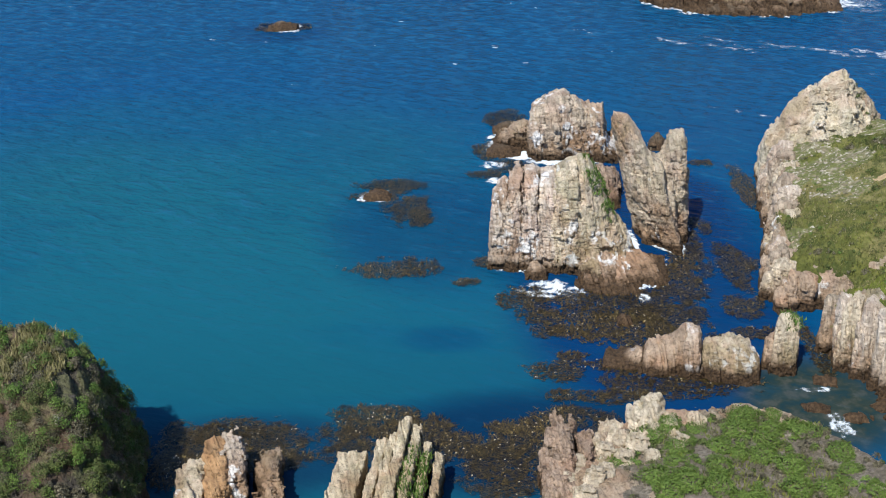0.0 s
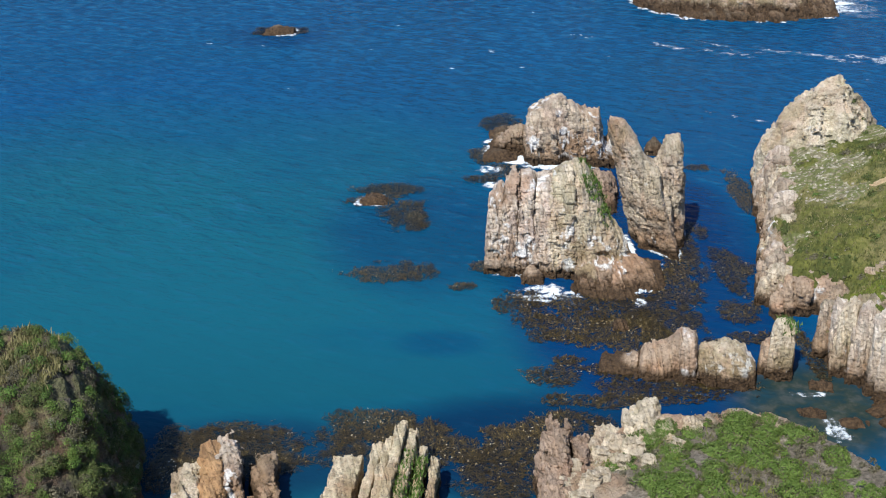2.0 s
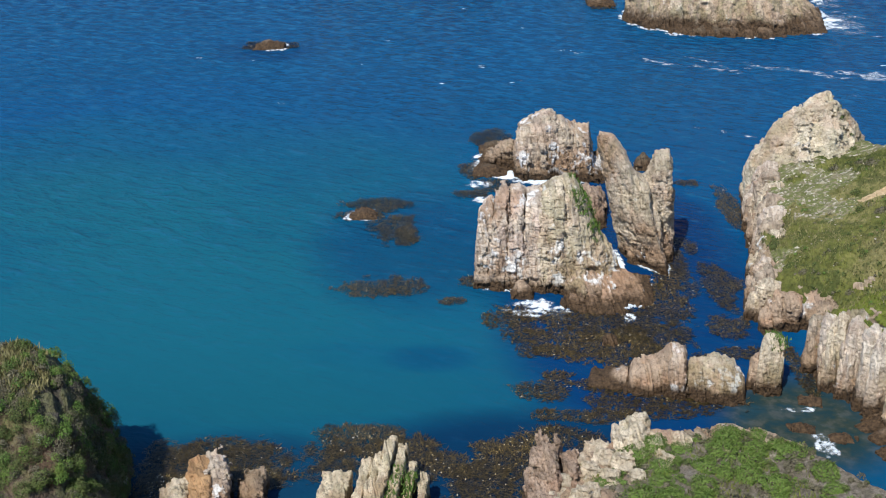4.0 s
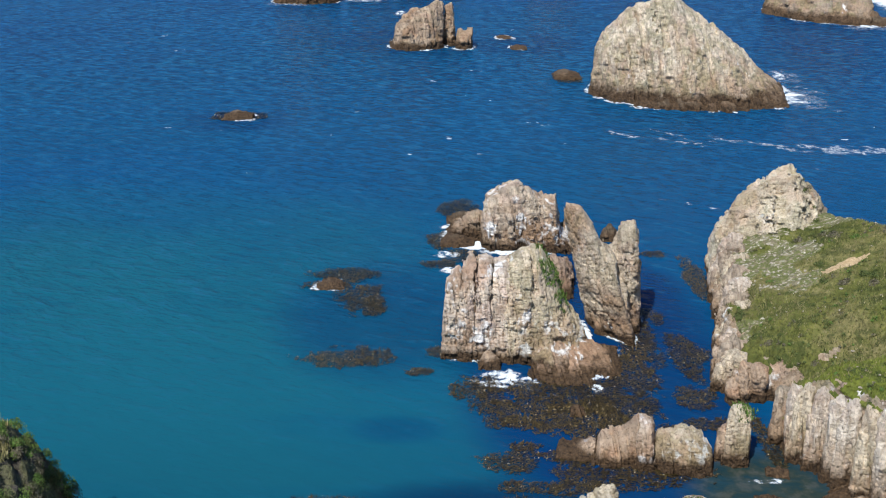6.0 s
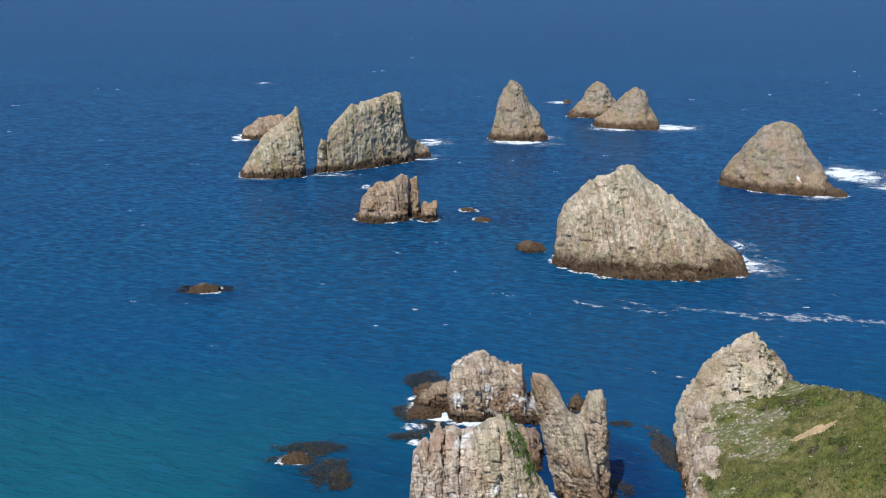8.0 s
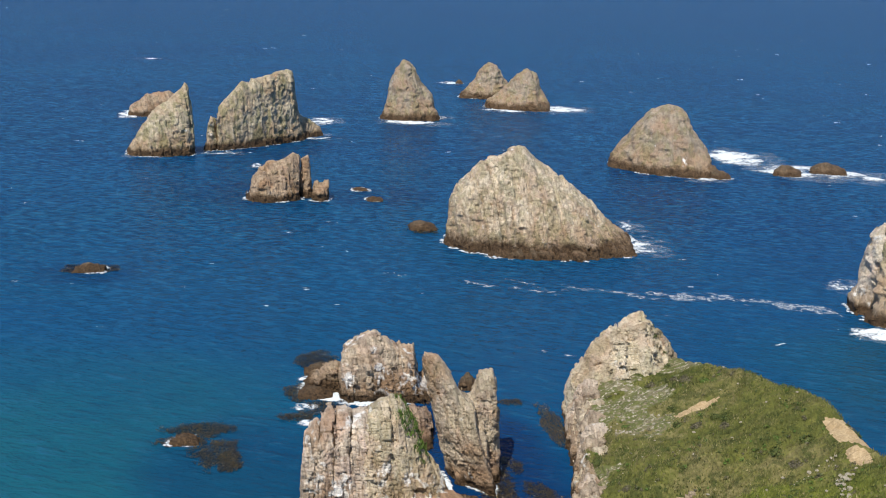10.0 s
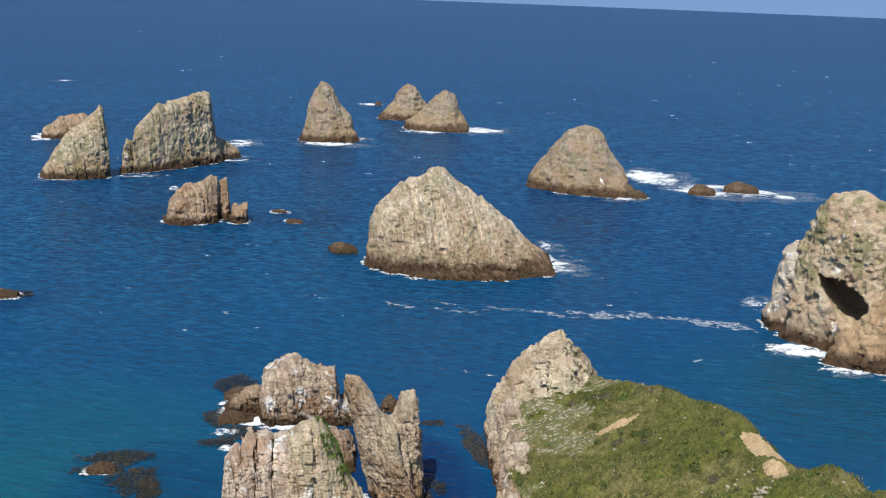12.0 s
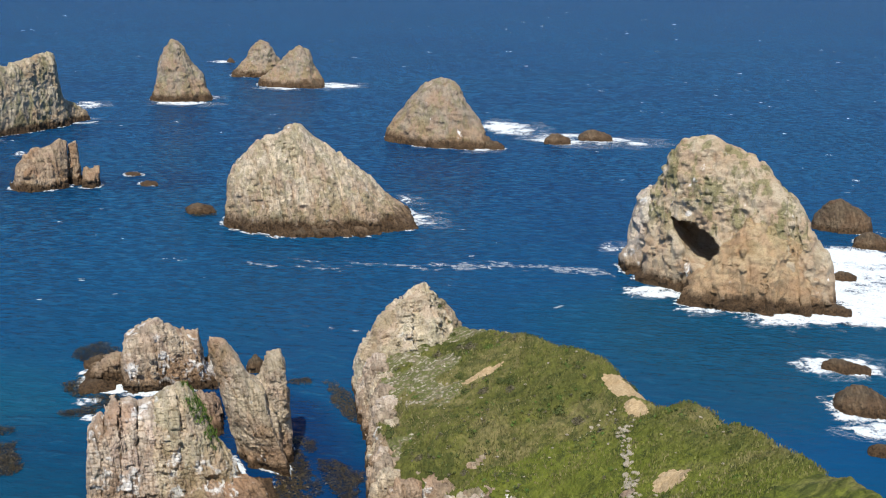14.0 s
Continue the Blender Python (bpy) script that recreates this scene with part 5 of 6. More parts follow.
boulder("boulder", "small rock poking through kelp", 19.6, 121, 0.9, 0.9, 0.8, M_LOW, 0, 220, 0.12, "boulders")
boulder("boulder", "brown rock behind the pinnacled fin", 33.2, 178, 1.6, 2.2, 2.4, M_LOW, -8, 221, 0.15, "boulders")
boulder("boulder", "weedy rock ledge by the back crag", 10.2, 186, 3.2, 2.8, 1.5, M_LOW, -5, 222, 0.18, "boulders")
boulder("boulder", "weedy rock ledge by the back crag", 8.6, 176, 3.0, 2.5, 0.9, M_LOW, -5, 223, 0.18, "boulders")


# ---- many small faces at once ----
def leaf_mesh(name, cen, nrm, size, mats, rng, index=None, aspect=0.6):
    """Small four-cornered leaves, one at each place, facing about nrm."""
    m = len(cen)
    nrm = nrm + rng.normal(0, 0.45, (m, 3))
    nrm /= np.linalg.norm(nrm, axis=1, keepdims=True)
    a = np.cross(nrm, rng.normal(0, 1, (m, 3)))
    a /= np.linalg.norm(a, axis=1, keepdims=True)
    b = np.cross(nrm, a)
    s = (size * rng.uniform(0.6, 1.3, m))[:, None]
    p = np.stack([cen - a * s * 0.5, cen - b * s * 0.5 * aspect + a * s * 0.05, cen + a * s * 0.55 + nrm * s * 0.1, cen + b * s * 0.5 * aspect], 1)
    me = mesh_of(name, p.reshape(-1, 3), np.arange(4 * m).reshape(m, 4), mats)
    if index is not None:
        me.polygons.foreach_set("material_index", index.astype(np.int32))
    return me


def shrub(seed, mat, radius=1.0, leaves=420, leaf=0.17, flat=0.75):
    """A low bush: short stems and a lumpy crown of small leaves."""
    rng = np.random.default_rng(seed)
    d = rng.normal(0, 1, (leaves, 3))
    d[:, 2] = np.abs(d[:, 2]) * 1.0 - 0.12
    d /= np.linalg.norm(d, axis=1, keepdims=True)
    r = radius * (0.78 + 0.38 * fbm(d[:, 0] * 1.6 + seed, d[:, 1] * 1.6, d[:, 2] * 1.6, 2, seed)) * rng.uniform(0.72, 1.05, leaves)
    cen = d * r[:, None]
    cen[:, 2] = cen[:, 2] * flat + 0.18 * radius
    thing = empty("shrub", (0, 0))
    part("crown", leaf_mesh("crown", cen, d, leaf, mat, rng), thing)
    bm = bmesh.new()
    for i in range(4):
        an = i * 1.6 + seed
        m = Matrix.Translation((0.12 * math.cos(an) * radius, 0.12 * math.sin(an) * radius, 0.15 * radius)) @ Euler((0.5 * math.sin(an), 0.5 * math.cos(an), 0)).to_matrix().to_4x4()
        bmesh.ops.create_cone(bm, segments=5, radius1=0.05, radius2=0.02, depth=0.8 * radius, matrix=m)
    me = bpy.data.meshes.new("stem")
    bm.to_mesh(me)
    bm.free()
    me.materials.append(M_WOOD)
    part("stem", me, thing)
    return thing


SHRUBS = {"olive": [shrub(s, M_LEAF) for s in (1, 2, 3)], "bright": [shrub(s, M_LEAF2) for s in (4, 5, 6)], "grey": [shrub(s, M_LEAF3) for s in (7, 8)], "mound": [shrub(s, M_LEAF4, 1.0, 1900, 0.085, 0.62) for s in (21, 22, 23)], "dark": [shrub(s, M_LEAF, 1.0, 1100, 0.11, 0.85) for s in (31, 32, 33)]}
LABELS = {"olive": "dense dark olive-green coastal shrub", "bright": "dense bright green coastal shrub", "grey": "dry grey-brown coastal shrub", "dark": "rounded dark olive-green shrub with dense small leaves", "mound": "rounded bright green coastal shrub with dense small leaves"}
for kind, obs in SHRUBS.items():
    for ob in obs:
        tagged(ob, LABELS[kind], "shrub")
USED = set()


def plant(kind, i, x, y, z, size, group, rz):
    src = SHRUBS[kind][i % len(SHRUBS[kind])]
    m = Matrix.LocRotScale((x, y, z), Euler((0, 0, rz)), (size, size, size))
    if src.name in USED:
        ob = copy_thing(src, pose(0, 0, 0))
    else:
        ob, _ = src, USED.add(src.name)
    ob.matrix_basis = m
    return tagged(ob, group=group)


def pick(pos, ok, count, gap, rng):
    """Up to count of the places in pos where ok, no two nearer than gap."""
    cand = rng.permutation(np.flatnonzero(ok))
    got, cells = [], {}
    for i in cand:
        p = pos[i]
        c = tuple(np.floor(p / gap).astype(int))
        if any(np.linalg.norm(pos[q] - p) < gap for dx in (-1, 0, 1) for dy in (-1, 0, 1) for dz in (-1, 0, 1) for q in cells.get((c[0] + dx, c[1] + dy, c[2] + dz), ())):
            continue
        cells.setdefault(c, []).append(i)
        got.append(i)
        if len(got) >= count:
            break
    return got


rng = np.random.default_rng(77)
bp, bn = SURFACE["bluff"]
bnoise = fbm(bp[:, 0] * 0.22, bp[:, 1] * 0.22, bp[:, 2] * 0.22, 2, 301)
ok = (bp[:, 2] > 2) & (bp[:, 1] > 70) & (bp[:, 1] < 95) & (bp[:, 0] > -46) & (bnoise > -0.3) & (bp[:, 0] < -27.4) & (bn[:, 1] < 0.35)
for n, i in enumerate(pick(bp, ok, 140, 1.25, rng)):
    kind = "grey" if bnoise[i] < -0.2 or n % 9 == 0 else ("olive" if n % 3 else "bright")
    x, y, z = bp[i]
    plant("dark" if kind == "olive" else kind, n, x, y, z - 0.15, rng.uniform(0.85, 1.5) if kind == "olive" else rng.uniform(0.7, 1.2), "shrubs on the bluff", rng.uniform(0, 6.3))
_, pp, pq, pn = POINT
pnoise = fbm(pp[:, 0] * 0.2, pp[:, 1] * 0.2, pp[:, 2] * 0, 2, 302)
ok = (pn[:, 2] > 0.6) & (pp[:, 2] > 2) & (pp[:, 0] > 14.5) & (pp[:, 1] > 72) & (pnoise > -0.28) & (pp[:, 1] < 95.5 - np.clip(22 - pp[:, 0], 0, 8) * 0.9)
for n, i in enumerate(pick(pp, ok, 100, 1.5, rng)):
    kind = "grey" if n % 6 == 0 else ("mound" if n % 7 else "olive")
    x, y, z = pp[i]
    plant(kind, n, x, y, z - 0.3, rng.uniform(1.1, 2.1) if kind == "mound" else rng.uniform(0.7, 1.3), "shrubs on the point", rng.uniform(0, 6.3))
_, hp, hq, hn, hg = HEADLAND
hnoise = fbm(hp[:, 0] * 0.12, hp[:, 1] * 0.12, hp[:, 2] * 0, 2, 303)
hgul = (np.abs(hp[:, 1] - 115.8 + (hp[:, 0] - 55) * 0.06) < 0.6) & (hp[:, 0] < 60)
ok = hg & ((hnoise > 0.10) | hgul | (hp[:, 1] > 140)) & (hp[:, 1] > 80) & (hp[:, 2] > 4)
for n, i in enumerate(pick(hp, ok, 80, 1.3, rng)):
    x, y, z = hp[i]
    plant(("olive", "grey", "olive", "bright")[n % 4], n, x, y, z - 0.35, rng.uniform(0.5, 1.2), "shrubs on the headland", rng.uniform(0, 6.3))


kp, kn = SURFACE[KNOB.name]
ok = (kp[:, 0] > 55.5) & (kn[:, 2] > 0.35) & (kp[:, 2] > 8) & (kn[:, 1] < 0.2)
for n, i in enumerate(pick(kp, ok, 12, 0.9, rng)):
    plant(("olive", "grey")[n % 3 == 0], n, kp[i, 0], kp[i, 1], kp[i, 2] - 0.2, rng.uniform(0.4, 0.85), "shrubs on the knob", rng.uniform(0, 6.3))


def undergrowth(label, pos, nrm, ok, clumps, leaves, mats, rng, lo=0.5, hi=1.2, leaf=0.19):
    """Low bushes grown into one another: many small domes of leaves, joined."""
    ids = rng.choice(np.flatnonzero(ok), clumps)
    r = np.repeat(rng.uniform(lo, hi, clumps), leaves)
    d = rng.normal(0, 1, (clumps * leaves, 3)) + np.repeat(nrm[ids], leaves, 0) * 1.2 + np.array((0, 0, 0.5))
    d /= np.linalg.norm(d, axis=1, keepdims=True)
    cen = np.repeat(pos[ids], leaves, 0) + d * (r * rng.uniform(0.6, 1.05, len(r)))[:, None]
    mi = np.repeat(rng.integers(0, len(mats), clumps), leaves)
    me = leaf_mesh("undergrowth", cen, d, leaf, mats, rng, mi)
    tagged(new("undergrowth", me), label, "undergrowth", "", "stuff")


ok = (bp[:, 2] > 0.5) & (bp[:, 1] > 68) & (bp[:, 0] > -46) & (bp[:, 0] < -26.8) & (bnoise > -0.45 + 0.25 * (bp[:, 0] > -31.5)) & ((bp[:, 0] < -28.2) | (bp[:, 2] > 6)) & (bn[:, 1] < 0.4)
undergrowth("tangled dark green scrub covering the bluff", bp, bn, ok, 900, 200, [M_LEAF, M_LEAF, M_LEAF2, M_LEAF3, M_LEAF4], rng, 0.5, 0.95, 0.125)
ok = (pn[:, 2] > 0.6) & (pp[:, 2] > 2) & (pp[:, 0] > 15) & (pnoise > -0.45) & (pp[:, 1] > 74) & (pp[:, 1] < 95.5 - np.clip(22 - pp[:, 0], 0, 8) * 0.9)
undergrowth("low spreading green and dry grey scrub on the point", pp, pn, ok, 330, 100, [M_LEAF4, M_LEAF, M_LEAF3, M_LEAF3], rng, 0.25, 0.65)


ok = hg & (hp[:, 1] > 84) & (fbm(hp[:, 0] * 0.3, hp[:, 1] * 0.3, hp[:, 2] * 0, 3, 306) > 0.0)
undergrowth("low dark cushions of coastal herbs in the turf", hp, hn, ok, 700, 26, [M_LEAF, M_LEAF, M_LEAF3, M_LEAF2], rng, 0.15, 0.5)


# ---- grass ----
def grass(name, label, pos, ok, count, height, mat, rng, group=""):
    ids = rng.choice(np.flatnonzero(ok), count)
    c = pos[ids] + rng.normal(0, 0.2, (count, 3)) * np.array((1, 1, 0))
    an = rng.uniform(0, 6.283, count)
    w, h = rng.uniform(0.05, 0.11, count), height * rng.uniform(0.6, 1.4, count)
    a = np.stack([np.cos(an), np.sin(an), 0 * an], 1)
    tip = c + np.stack([rng.normal(0, 0.35, count) * h, rng.normal(0, 0.35, count) * h, h], 1)
    p = np.stack([c - a * w[:, None], c + a * w[:, None], tip], 1)
    p[:, :2, 2] -= 0.1
    return tagged(new(name, mesh_of(name, p.reshape(-1, 3), np.arange(3 * count).reshape(count, 3), mat)), label, "grass", group, "stuff")


ok = hg & (hp[:, 1] > 76)
grass("grass", "short green turf grass on the headland", hp, ok, 90000, 0.2, M_GRASS, rng)
dry = hg & (fbm(hp[:, 0] * 0.15, hp[:, 1] * 0.15, hp[:, 2] * 0, 3, 304) > 0.05) & (hp[:, 1] > 76)
grass("dry_grass", "straw-coloured grass patches on the headland", hp, dry, 12000, 0.22, M_STRAW, rng)
ok = (bp[:, 2] > 14.6) & (bn[:, 2] > 0.3) & (bp[:, 0] > -37) & (bnoise < 0.2)
grass("dry_grass", "dry tussock grass along the top of the bluff", bp, ok, 2400, 0.45, M_STRAW, rng)
ok = (pn[:, 2] > 0.7) & (pp[:, 1] < 94) & (pp[:, 0] > 13) & (pp[:, 1] > 70)
grass("grass", "green grass between the shrubs of the point", pp, ok & (pnoise > 0.0), 5000, 0.35, M_GRASS, rng)


# ---- stones on the headland ----
def stone_mesh(seed):
    bm = bmesh.new()
    bmesh.ops.create_icosphere(bm, subdivisions=2, radius=1)
    for v in bm.verts:
        n = noise.noise(v.co * 1.3 + Vector((seed * 3.1, 0, 0)))
        v.co *= 1 + 0.35 * n
        v.co.z *= 0.6
        v.co.x *= 1.25
    me = bpy.data.meshes.new("stone")
    bm.to_mesh(me)
    bm.free()
    me.materials.append(M_STONE)
    return me


STONES = [stone_mesh(s) for s in range(4)]


def stone(i, x, y, z, s, group, label):
    ob = new("stone", STONES[i % 4])
    ob.matrix_world = Matrix.LocRotScale((x, y, z), Euler((rng.uniform(-0.3, 0.3), rng.uniform(-0.3, 0.3), rng.uniform(0, 6.3))), (s, s, s))
    tagged(ob, label, "stone", group)


ok = hg & (hp[:, 1] > 86) & (hp[:, 1] < 109) & (np.abs(hp[:, 0] - 52 - (hp[:, 1] - 90.5) * 0.45) < 0.5 + 0.5 * vnoise(hp[:, 1] * 0.4, hp[:, 0] * 0, hp[:, 0] * 0, 3))
for n, i in enumerate(pick(hp, ok, 75, 0.5, rng)):
    stone(n, hp[i, 0], hp[i, 1], hp[i, 2] + 0.08, rng.uniform(0.10, 0.36), "white stones of an old wall", "white lichened stone in a broken line across turf")
ok = hg & (np.abs(hp[:, 1] - 115.6 + (hp[:, 0] - 55) * 0.06) < 0.7) & (hp[:, 0] > 49) & (hp[:, 0] < 63)
for n, i in enumerate(pick(hp, ok, 40, 0.5, rng)):
    stone(n, hp[i, 0], hp[i, 1], hp[i, 2] + 0.05, rng.uniform(0.10, 0.28), "stones of the gully", "grey stone along the grassy gully")
ok = (((hp[:, 0] - 48.5) / 6) ** 2 + ((hp[:, 1] - 147) / 9) ** 2 < 1) & (hn[:, 2] > 0.5)
for n, i in enumerate(pick(hp, ok, 110, 0.45, rng)):
    stone(n, hp[i, 0], hp[i, 1], hp[i, 2] + 0.03, 0.05 + 0.2 * rng.uniform() ** 2, "scree stones", "pale loose stone on the scree below the knob")
ok = hg & (hp[:, 1] > 84)
for n, i in enumerate(pick(hp, ok, 130, 1.2, rng)):
    stone(n, hp[i, 0], hp[i, 1], hp[i, 2] + 0.1, rng.uniform(0.06, 0.2), "stones in the turf", "pale stone half sunk in turf")


# ---- plants on the near stacks ----
def stack_plants(index, label, cond, count, mat, height):
    pos, nrm = SURFACE[index]
    grass("grass", label, pos, cond(pos, nrm), count, height, mat, rng)


stack_plants("sea_stack.009", "green tufts down the edge of the near stack", lambda p, n: (n[:, 2] > 0.15) & (p[:, 2] > 5.5) & (p[:, 0] > 16.5) & (p[:, 0] < 20.5) & (p[:, 1] > 136) & (fbm(p[:, 0] * 0.7, p[:, 1] * 0.7, p[:, 2] * 0.7, 3, 5) > -0.1), 2200, M_LEAF2, 0.3)
stack_plants("rock_pillar", "small green tuft on the rock pillar", lambda p, n: (n[:, 2] > 0.2) & (p[:, 2] > 5.0) & (p[:, 0] > 35.0), 260, M_LEAF2, 0.3)
stack_plants("rock_slab.004", "green tufts on the rock slabs", lambda p, n: (n[:, 2] > 0.3) & (p[:, 2] > 3.0) & (p[:, 1] < 90), 500, M_LEAF2, 0.3)
stack_plants("rock_slab.005", "green tufts on the rock slabs", lambda p, n: (n[:, 2] > 0.3) & (p[:, 2] > 2.5) & (p[:, 1] < 90), 900, M_LEAF2, 0.35)


# ---- kelp ----
KELP = [(-38.6, 252.8, 2.6, 3.2), (-31.6, 253.0, 2.8, 3.4), (-35.2, 256.4, 5.0, 1.8), (41.0, 291.0, 4.5, 4.5), (-8.5, 162.5, 5.4, 3.1), (-6.2, 154.1, 3.6, 6.0), (-10.8, 158.3, 3.6, 2.1), (-4.2, 151.1, 1.9, 3.5), (-6.7, 135.3, 6.0, 3.2), (2.0, 131.1, 1.7, 1.1),
        (5.3, 136.6, 2.5, 2.0), (10.5, 120.2, 3.2, 3.7), (8.3, 126.5, 3.3, 3.2)]
KELP2 = [(12.9, 118.2, 2.5, 1.6), (19.5, 124.8, 9.2, 5.1), (22.2, 116.7, 6.9, 2.3), (27.1, 130.5, 4.1, 6.2), (30.3, 138.5, 2.9, 7.7), (31.5, 147.3, 3.0, 4.1), (37.8, 170.2, 2.1, 1.9),
         (35.6, 135.0, 2.8, 6.6), (42.6, 161.0, 1.8, 9.9), (34.5, 123.8, 2.6, 3.6), (11.3, 110.2, 3.6, 2.6), (13.1, 113.1, 1.8, 1.0), (21.9, 107.1, 9.4, 2.9), (17.6, 110.7, 3.6, 1.7), (11.1, 105.2, 1.6, 1.3)]
KELP3 = [(16.5, 104.6, 5.0, 1.5), (7.6, 96.6, 4.0, 2.8), (1.6, 96.2, 3.0, 2.4), (27.0, 107.9, 4.6, 1.1), (20.6, 119.6, 7.6, 2.8), (25.0, 121.6, 5.0, 3.6), (-21.0, 94.0, 7.0, 2.4), (-26.6, 93.2, 2.2, 3.6), (9.3, 192.2, 3.3, 4.7), (6.2, 177.3, 2.2, 5.0), (9.0, 169.6, 4.0, 3.0), (5.6, 166.6, 2.5, 1.8), (-7.2, 100.3, 5.3, 3.2), (-9.7, 96.4, 4.9, 3.8), (-3.2, 97.3, 3.8, 4.3), (-22.1, 99.5, 7.3, 2.2),
         (-17.8, 96.6, 4.9, 3.8), (-25.5, 96.7, 3.3, 3.9), (4.8, 92.5, 4.7, 4.9), (11.3, 100.4, 5.0, 2.5), (5.6, 99.1, 2.2, 1.5), (35.0, 117.7, 3.8, 1.6), (39.6, 113.8, 1.2, 6.4)]


def kelp_bed(cx, cy, ra, rb, seed):
    """Bull kelp afloat: curved straps in a ragged, gappy patch, some tips pale, small flecks as painted glints."""
    rng = np.random.default_rng(seed)
    near = cy < 101
    count = int(3.14 * ra * rb * (95 if near else 72))
    u = rng.uniform(-1.5, 1.5, (count * 2, 2))
    x, y = cx + u[:, 0] * ra, cy + u[:, 1] * rb
    d = (u ** 2).sum(1) + 1.1 * fbm(x * 0.4, y * 0.3, x * 0, 4, seed, 0.6) + 0.7 * np.maximum(fbm(x * 1.1, y * 0.8, x * 0, 2, seed + 70), 0)
    keep = d < 1.1 * rng.uniform(0, 1, count * 2) ** 0.4
    x, y = x[keep], y[keep]
    m = len(x)
    an = 0.4 + 1.2 * vnoise(x * 0.12, y * 0.12, x * 0, 5) + rng.normal(0, 0.8, m)
    bend = rng.normal(0, 0.6, m)
    L, w = rng.uniform(0.2, 0.9 if near else 0.6, m), rng.uniform(0.014, 0.032 if near else 0.055, m)
    z = rng.uniform(0.02, 0.12, m)
    gold = rng.uniform(0, 1, m) > 0.968 - 0.03 * vnoise(x * 0.3, y * 0.3, x * 0, 8)
    L[gold] = rng.uniform(0.06, 0.26, gold.sum())
    w[gold] = rng.uniform(0.012, 0.05, gold.sum())
    z[gold] += 0.08
    lift = np.where(rng.uniform(0, 1, m) > 0.8, 0.25, 0.03) * L
    rows = []
    px, py = x.copy(), y.copy()
    for k in range(4):
        a = an + bend * k / 3
        hw = w * (1, 1.2, 0.9, 0.15)[k]
        zz = z + lift * (k / 3) ** 2 * (1 - 0.5 * k / 3) + 0.02 * np.sin(k * 2.1 + x * 9)
        rows.append(np.stack([np.stack([px - np.sin(a) * hw, py + np.cos(a) * hw, zz], 1), np.stack([px + np.sin(a) * hw, py - np.cos(a) * hw, zz + hw * 0.4], 1)], 1))
        px, py = px + np.cos(a) * L / 3, py + np.sin(a) * L / 3
    p = np.stack(rows, 1).reshape(m, 8, 3)
    f = np.array([(0, 1, 3, 2), (2, 3, 5, 4), (4, 5, 7, 6)])
    faces = (np.arange(m)[:, None, None] * 8 + f[None]).reshape(-1, 4)
    me = mesh_of("kelp_bed", p.reshape(-1, 3), faces, [M_KELP, M_KELP_GOLD])
    me.polygons.foreach_set("material_index", np.repeat(gold, 3).astype(np.int32))
    tagged(new("kelp_bed", me), "floating bed of brown bull kelp straps with golden tips and painted glints", "kelp", "kelp beds", "stuff")


for n, k in enumerate(KELP + KELP2 + KELP3):
    kelp_bed(*k, 400 + n)


# ---- foam ----
def foam(cx, cy, ra, rb, yaw=0.0, seed=1, fill=0.0, high=0.1, cap=9.0):
    """A ragged patch of white water: a net of small cells, with holes."""
    cell = max(0.16, math.hypot(cx, cy) / 900)
    a = np.arange(-1.3 * ra, 1.3 * ra, cell)
    b = np.arange(-1.3 * rb, 1.3 * rb, cell * 1.6)
    U, V = np.meshgrid(a, b, indexing="ij")
    c, s = math.cos(radians(yaw)), math.sin(radians(yaw))
    X, Y = cx + U * c - V * s, cy + U * s + V * c
    k = 1.0 / max(1.2, min(ra, rb) * 0.7)
    n = fbm(X * k, Y * k * 1.2, X * 0, 5, seed, 0.65)
    val = np.minimum(1.25 * (1 - (U / ra) ** 2 - (V / rb) ** 2), 0.8) + 1.6 * n + fill - 0.35
    val = np.minimum(val, cap)
    j = cell * 0.45
    X = X + j * (hash01(np.round(U / cell), np.round(V / cell), np.array(seed)) - 0.5)
    Y = Y + j * (hash01(np.round(V / cell), np.round(U / cell), np.array(seed + 1)) - 0.5)
    Z = 0.05 + 0.5 * high * np.clip(val, 0, 1.2) * (0.6 + 0.4 * vnoise(X * 0.5, Y * 0.5, X * 0, seed))
    idx = np.arange(X.size).reshape(X.shape)
    on = (val[:-1, :-1] + val[1:, 1:]) / 2 > -0.35
    q = np.stack([idx[:-1, :-1], idx[1:, :-1], idx[1:, 1:], idx[:-1, 1:]], -1)[on]
    if not len(q):
        return
    used, inv = np.unique(q, return_inverse=True)
    pos = np.stack([X, Y, Z], -1).reshape(-1, 3)[used]
    me = mesh_of("sea_foam", pos, inv.reshape(-1, 4), M_FOAM, True)
    me.attributes.new("foam_cover", "FLOAT", "POINT").data.foreach_set("value", val.reshape(-1)[used].astype(np.float32))
    tagged(new("sea_foam", me), "white sea foam washing round rock", "foam", "foam patches", "stuff")


